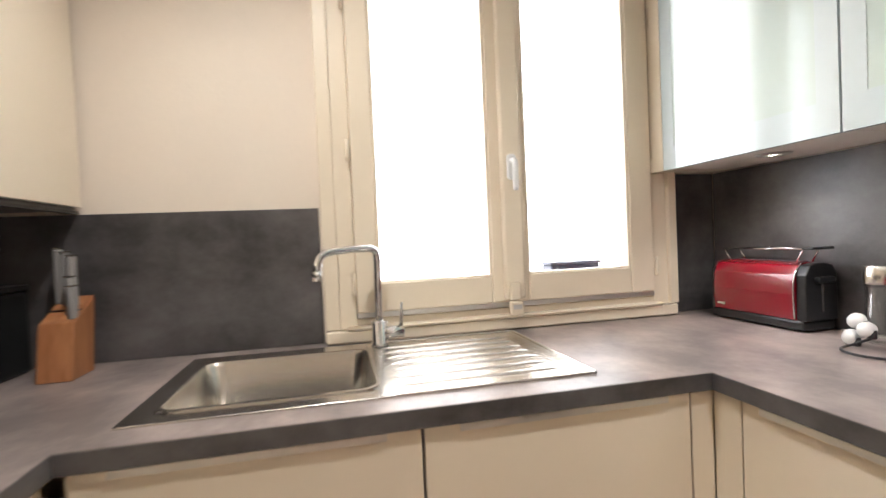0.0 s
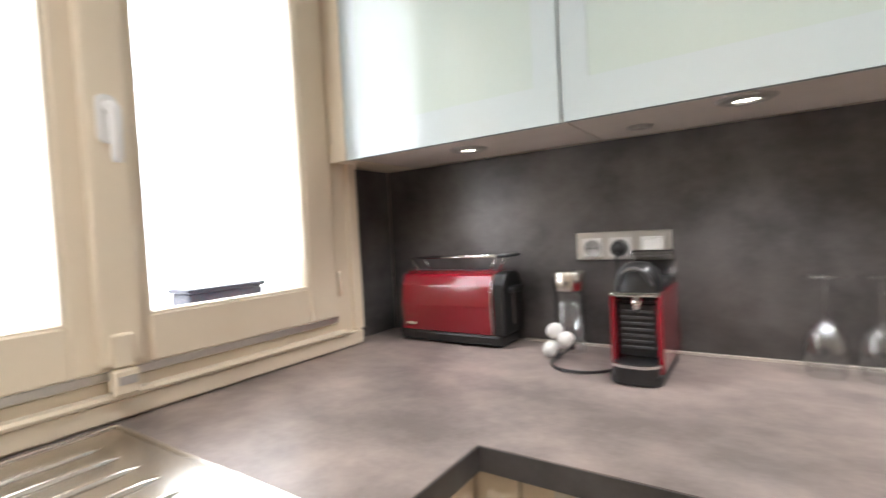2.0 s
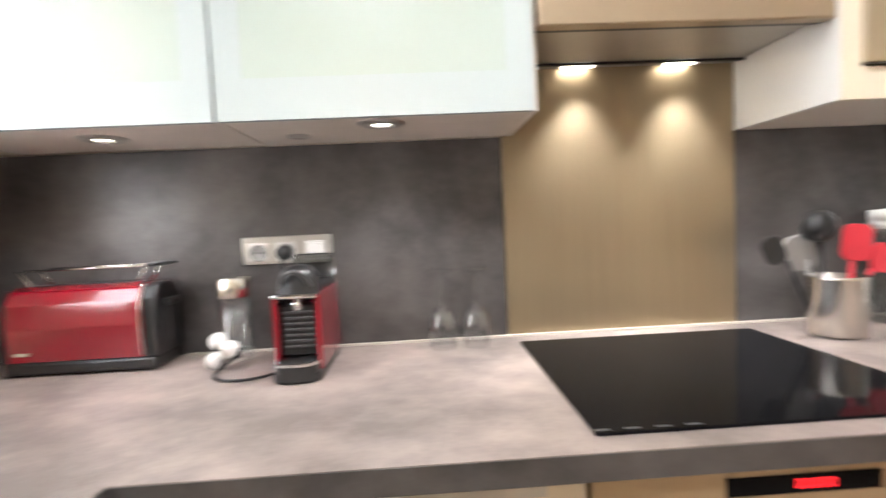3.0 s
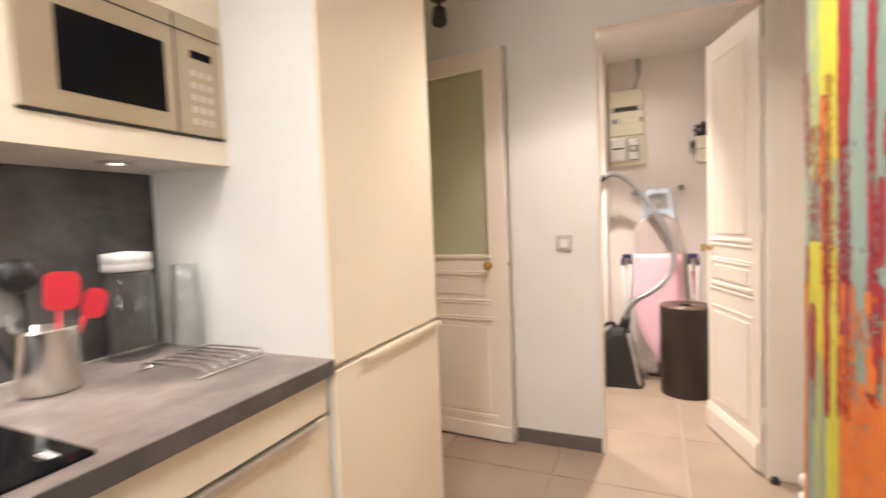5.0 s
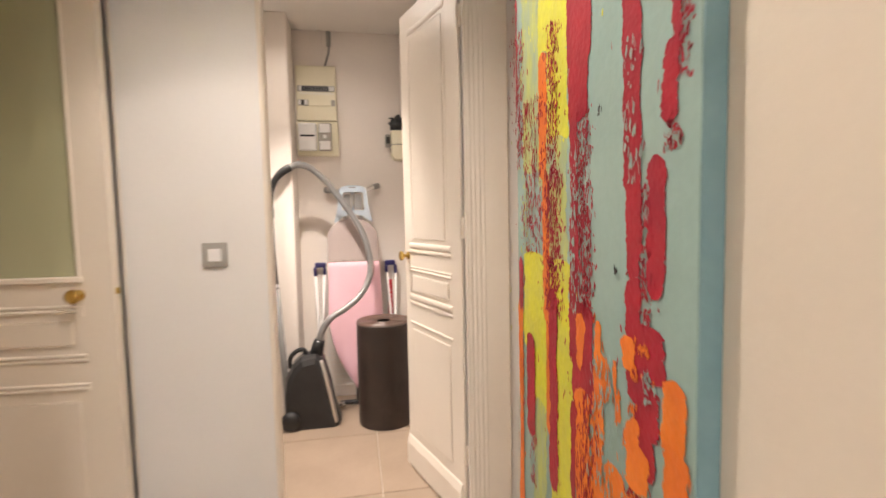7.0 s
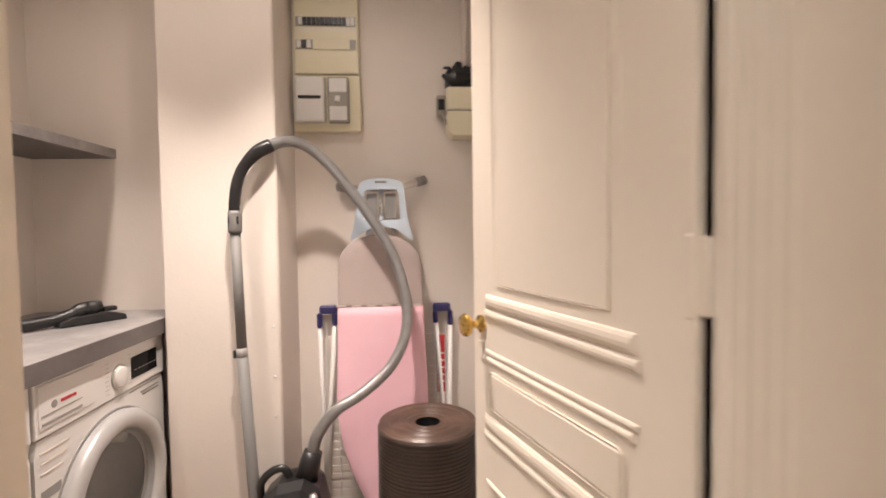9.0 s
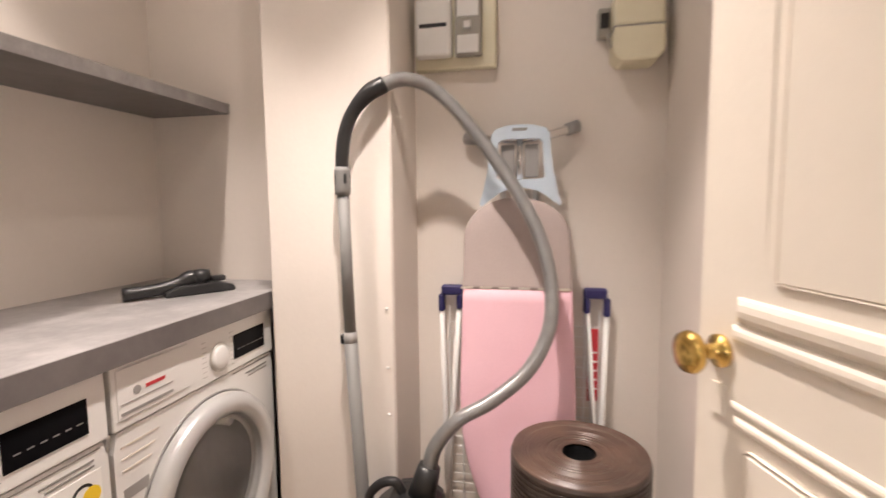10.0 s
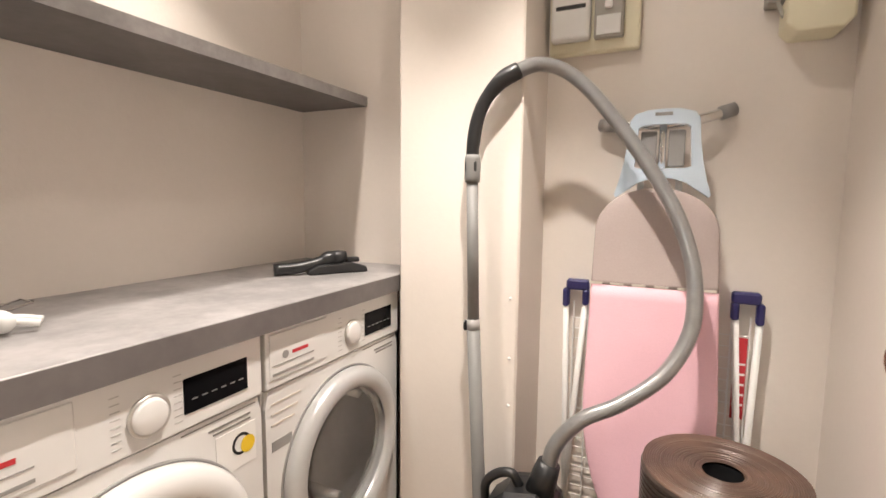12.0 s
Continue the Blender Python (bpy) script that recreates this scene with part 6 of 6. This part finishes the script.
# ---- ironing board ----
def build_board():
    t = thing("ironing_board", 0.21, -3.66, 0.1, "folded ironing board with pink and taupe cover, against the wall", "ironing board")

    def yy(z):
        return -3.690 + (1.44 - z) * 0.105

    def half(z):
        if z > 1.10:
            return 0.160 * math.sqrt(max(0.0, 1 - ((z - 1.10) / 0.125) ** 2))
        if z > 0.62:
            return 0.160 + (1.10 - z) * 0.028
        return max(0.0, 0.1734 * (1 - ((0.62 - z) / 0.50) ** 2.2)) if z > 0.12 else 0.0

    def centre(z):
        return 0.216 - (1.2 - z) * 0.012

    def cover(name, za, zb, mat, label):
        bm = bmesh.new()
        n = 22
        rows = []
        for i in range(n + 1):
            z = za + (zb - za) * i / n
            h = max(0.004, half(z))
            c = centre(z)
            front = yy(z) + 0.016
            row = []
            for u, d in ((-1.0, -0.026), (-1.0, -0.008), (-0.96, -0.001), (-0.5, 0.0), (0.0, 0.001), (0.5, 0.0), (0.96, -0.001), (1.0, -0.008), (1.0, -0.026)):
                row.append(bm.verts.new((c + u * h, front + d + 0.0012 * noise.noise((u * 3, z * 9, 0.3)), z)))
            rows.append(row)
        for a, b in zip(rows, rows[1:]):
            for i in range(len(a)):
                j = (i + 1) % len(a)
                bm.faces.new((a[i], a[j], b[j], b[i]))
        bm.faces.new(rows[0])
        bm.faces.new(list(reversed(rows[-1])))
        bmesh.ops.recalc_face_normals(bm, faces=bm.faces)
        return part(name, bm, mat, t, label, True)

    cover("pink_cover", 0.122, 0.945, M_PINK, "pink cotton cover")
    cover("taupe_cover", 0.9455, 1.222, M_TAUPE, "taupe cotton cover")
    for k in range(6):
        x = 0.055 + k * 0.058
        y = yy(0.95) + 0.0175
        part("printed_word", box(x, x + 0.036, y - 0.001, y + 0.0006, 0.946, 0.953), M_UNDER, t)
    # iron rest: a silver frame with a window
    half_out = [(0, 1.442), (0.04, 1.440), (0.075, 1.430), (0.088, 1.412), (0.092, 1.36), (0.100, 1.30), (0.112, 1.245), (0.124, 1.205), (0.119, 1.198), (0.095, 1.215), (0.06, 1.240), (0.03, 1.250), (0, 1.254)]
    half_in = [(0, 1.400), (0.03, 1.400), (0.055, 1.398), (0.066, 1.390), (0.068, 1.36), (0.070, 1.33), (0.072, 1.30), (0.073, 1.285), (0.066, 1.280), (0.05, 1.279), (0.035, 1.279), (0.018, 1.279), (0, 1.279)]
    out, inn = [[(0.205 + x, z) for x, z in h] + [(0.205 - x, z) for x, z in h[-2:0:-1]] for h in (half_out, half_in)]
    part("iron_rest", ring_slab(out, inn, "y", -3.690, -3.664), M_SILVER, t, "pale silver iron rest")
    part("rest_badge", box(0.185, 0.229, -3.6635, -3.662, 1.423, 1.432), M_PRINT, t)
    part("rest_plate", boxes((0.150, 0.192, -3.690, -3.684, 1.285, 1.385), (0.222, 0.264, -3.690, -3.684, 1.285, 1.385), bevel=0.002), M_GREYPLASTIC, t)
    part("centre_bar", tube([(0.207, -3.682, 1.27), (0.207, -3.682, 1.41)], 0.010, 12), M_CHROME, t, smooth=True)
    foot = part("leg_foot", tube(smooth_path([(0.375, -3.762, 1.418), (0.30, -3.728, 1.410), (0.21, -3.708, 1.402), (0.12, -3.728, 1.416), (0.040, -3.762, 1.442)], 5), 0.0145, 12), M_CHROME, t, "chrome foot bar", True)
    for a, b in (((0.385, -3.766, 1.420), (0.345, -3.748, 1.415)), ((0.030, -3.766, 1.446), (0.065, -3.752, 1.434))):
        part("foot_cap", tube([a, b], 0.0195, 14), M_GREYPLASTIC, foot, smooth=True)
    part("rear_leg", tubes([[(0.26, -3.715, 1.28), (0.27, -3.62, 0.25)], [(0.16, -3.715, 1.28), (0.15, -3.62, 0.25)]], 0.009, 10), M_WHITE, t, smooth=True)
    part("floor_foot", tubes([[(0.10, -3.60, 0.02), (0.33, -3.60, 0.02)], [(0.21, -3.61, 0.25), (0.21, -3.60, 0.02)]], 0.014, 10), M_BLACK, t, smooth=True)
    part("foot_end", tube([(0.30, -3.56, 0.022), (0.37, -3.54, 0.022)], 0.018, 12), M_CHROME, t, smooth=True)


build_board()


# ---- folded drying rack ----
def build_airer():
    t = thing("drying_rack", 0.2, -3.74, 0.0, "folded white wire drying rack with navy corners, behind the ironing board", "drying rack")
    for x, s in ((0.470, -1), (-0.066, 1)):
        a, b = sorted((x, x + s * 0.072))
        part("corner_clip", boxes((a, b, -3.770, -3.738, 0.900, 0.934), (x - 0.010, x + 0.010, -3.770, -3.738, 0.842, 0.904), (x + s * 0.062 - 0.010, x + s * 0.062 + 0.010, -3.768, -3.736, 0.852, 0.904), bevel=0.006), M_NAVY, t, "navy plastic corner")
        part("leg", tube([(x, -3.752, 0.845), (x - s * 0.020 * -1, -3.748, 0.012)], 0.0095, 12), M_WHITE, t, smooth=True)
        part("leg", tube([(x + s * 0.060, -3.750, 0.855), (x + s * 0.004, -3.744, 0.012)], 0.0095, 12), M_WHITE, t, smooth=True)
    for k in range(22):
        z = 0.09 + k * 0.034
        part("wire", tube([(0.452, -3.764, z), (-0.052, -3.764, z)], 0.0016, 6), M_WHITE, t)
    for x in (0.446, -0.046, 0.40, 0.0):
        part("side_wire", tube([(x, -3.762, 0.86), (x, -3.762, 0.08)], 0.0028, 6), M_WHITE, t)
    part("hang_tag", boxes((-0.042, -0.010, -3.758, -3.7555, 0.56, 0.80)), M_REDPRINT, t, "red paper tag")
    part("tag_stripe", boxes(*[(-0.040, -0.012, -3.7554, -3.7546, 0.60 + k * 0.03, 0.606 + k * 0.03) for k in range(5)]), M_WHITE, t)


build_airer()


# ---- roll of brown plastic screening ----
def build_roll():
    cx, cy = 0.047, -3.318
    t = thing("plastic_screen_roll", cx, cy, 0.0, "upright roll of glossy brown plastic screening strip", "roll")
    prof = [(0.040, 0.612)]
    r = 0.040
    rng = random.Random(3)
    while r < 0.158:
        prof += [(r, 0.612 + rng.uniform(-0.001, 0.003)), (r + 0.0036, 0.613 + rng.uniform(-0.001, 0.004)), (r + 0.0040, 0.606)]
        r += 0.0044
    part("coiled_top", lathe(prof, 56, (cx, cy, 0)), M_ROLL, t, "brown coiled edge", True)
    prof = [(0.158, 0.610), (0.1605, 0.606)]
    z = 0.604
    while z > 0.006:
        prof += [(0.1620, z), (0.1620, z - 0.006), (0.1585, z - 0.0075), (0.1585, z - 0.0105)]
        z -= 0.012
    prof += [(0.1600, 0.0), (0.0, 0.0)]
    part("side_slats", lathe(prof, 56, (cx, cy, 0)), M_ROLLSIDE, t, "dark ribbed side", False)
    part("core", lathe([(0.041, 0.606), (0.040, 0.30), (0.0, 0.30)], 30, (cx, cy, 0)), M_BLACK, t, smooth=True)


build_roll()


# ---- fuse box and meter ----
def build_fuse():
    t = thing("fuse_box", 0.42, -3.77, 1.645, "yellowed electrical panel with fuses and meter on the wall", "fuse box")
    yb, yf = -3.789, -3.752
    part("upper_housing", box(0.290, 0.548, yb, yf, 1.872, 2.226, 0.006, 2), M_YELLOWED, t)
    low = part("meter_board", box(0.286, 0.552, yb, yf + 0.002, 1.642, 1.866, 0.006, 2), M_YELLOWED, t)
    for z in (2.058, 1.968):
        part("breaker_slot", box(0.300, 0.538, yf - 0.002, yf + 0.002, z, z + 0.038), M_METERGREY, t)
    for k in range(13):
        x = 0.305 + k * 0.0172
        part("breaker", box(x, x + 0.0145, yf + 0.001, yf + 0.010, 2.062, 2.092, 0.002), M_BLACK if k not in (0, 1, 12) else M_WHITE, t)
        part("breaker_label", box(x + 0.003, x + 0.011, yf - 0.0005, yf + 0.0012, 2.040, 2.052), M_WHITE, t)
    for k in range(3):
        x = 0.478 + k * 0.020
        part("breaker", box(x, x + 0.016, yf + 0.001, yf + 0.011, 1.972, 2.002, 0.002), M_BLACK if k % 2 else M_WHITE, t)
    part("blank_cover", box(0.325, 0.470, yf + 0.001, yf + 0.006, 1.966, 2.006, 0.001), M_YELLOWED, t)
    meter = part("meter", box(0.424, 0.542, yf + 0.002, yf + 0.040, 1.672, 1.852, 0.012, 3), M_WHITE, low, "white electricity meter")
    part("meter_display", box(0.438, 0.526, yf + 0.0395, yf + 0.0415, 1.762, 1.774), M_BLACK, low)
    part("main_switch", box(0.330, 0.414, yf + 0.002, yf + 0.030, 1.672, 1.852, 0.006, 2), M_METERGREY, low, "grey main breaker")
    for z in (1.68, 1.79):
        part("switch_plate", box(0.338, 0.406, yf + 0.029, yf + 0.033, z, z + 0.055, 0.001), M_WHITE, low)
    part("switch_toggle", box(0.362, 0.384, yf + 0.029, yf + 0.042, 1.752, 1.775, 0.003), M_WHITE, low)
    part("cable_duct", box(0.375, 0.400, yb, yb + 0.018, 2.227, Z_CEIL - 0.001), M_CLOSET, t)
    part("cable", tube(smooth_path([(0.36, yb + 0.012, 2.228), (0.345, yb + 0.012, 2.28), (0.33, yb + 0.012, 2.33), (0.325, yb + 0.010, Z_CEIL - 0.002)], 5), 0.006, 8), M_GREYPLASTIC, t, smooth=True)
    part("duct_plate", box(0.315, 0.345, yb, yb + 0.014, 2.36, Z_CEIL - 0.003), M_METERGREY, t)


build_fuse()


def build_gas():
    t = thing("gas_regulator", -0.12, -3.74, 1.612, "yellowed gas meter box with dark fittings on the wall", "gas meter")
    yb = -3.788
    part("box_lower", slab([(-0.200, 1.708), (-0.200, 1.634), (-0.178, 1.612), (-0.082, 1.612), (-0.060, 1.634), (-0.060, 1.708)], "y", yb, yb + 0.11, 0.006), M_YELLOWED, t)
    part("box_upper", box(-0.200, -0.060, yb, yb + 0.10, 1.713, 1.806, 0.008, 2), M_YELLOWED, t)
    part("seam", box(-0.201, -0.059, yb, yb + 0.104, 1.7085, 1.7125), M_METERGREY, t)
    part("side_dial", box(-0.058, -0.022, yb, yb + 0.05, 1.705, 1.785, 0.004), M_METERGREY, t)
    part("dial_face", box(-0.052, -0.028, yb + 0.050, yb + 0.053, 1.725, 1.768), M_BLACK, t)
    part("valve_body", tube([(-0.062, yb + 0.06, 1.839), (-0.095, yb + 0.06, 1.852), (-0.185, yb + 0.05, 1.849)], [0.020, 0.030, 0.026], 14), M_BLACK, t)
    for x, z, r in ((-0.070, 1.869, 0.016), (-0.104, 1.894, 0.021), (-0.135, 1.879, 0.017), (-0.165, 1.889, 0.019)):
        part("valve_nut", tube([(x, yb + 0.055, 1.810), (x - 0.004, yb + 0.06, z), (x - 0.008, yb + 0.06, z + 0.018)], [r, r, r * 0.6], 6), M_BLACK, t)
    part("valve_tap", tube([(-0.045, yb + 0.075, 1.859), (-0.062, yb + 0.072, 1.842), (-0.085, yb + 0.07, 1.854)], [0.008, 0.012, 0.016], 8), M_BLACK, t)
    part("valve_lever", box(-0.080, -0.048, yb + 0.06, yb + 0.072, 1.884, 1.893, 0.003), M_BLACK, t)
    part("lever", tube([(-0.048, yb + 0.05, 1.706), (-0.060, yb + 0.06, 1.665)], 0.005, 8), M_METERGREY, t)
    part("riser", tube([(-0.14, yb + 0.03, 1.90), (-0.14, yb + 0.03, Z_CEIL - 0.001)], 0.011, 12), M_CLOSET, t, smooth=True)


build_gas()
for z in (0.575, 0.72, 0.90):
    c = thing("wall_clip", 0.58, -3.51, z, "tiny white nail clip on the column", "clip", "clips on the column")
    part("head", lathe([(0.0, 0.0), (0.005, 0.0), (0.004, 0.004), (0.0, 0.005)], 10, (0.585, -3.5095, z), "y"), M_WHITE, c, smooth=True)

# ---- floor tiles ----
floor_ob = bpy.data.objects["floor"]
TILE, GAP = 0.60, 0.005
tile_bm = box(-TILE / 2 + GAP / 2, TILE / 2 - GAP / 2, -TILE / 2 + GAP / 2, TILE / 2 - GAP / 2, -0.0095, 0.0, 0.0015)
tile_me = bpy.data.meshes.new("tile")
tile_bm.to_mesh(tile_me)
tile_bm.free()
tile_me.materials.append(M_TILE)
for i in range(-2, 3):
    for j in range(-3, 8):
        x, y = 0.412 + i * TILE, -2.845 + j * TILE
        ob = new("tile", tile_me)
        ob.parent = floor_ob
        ob.location = (x, y, 0)
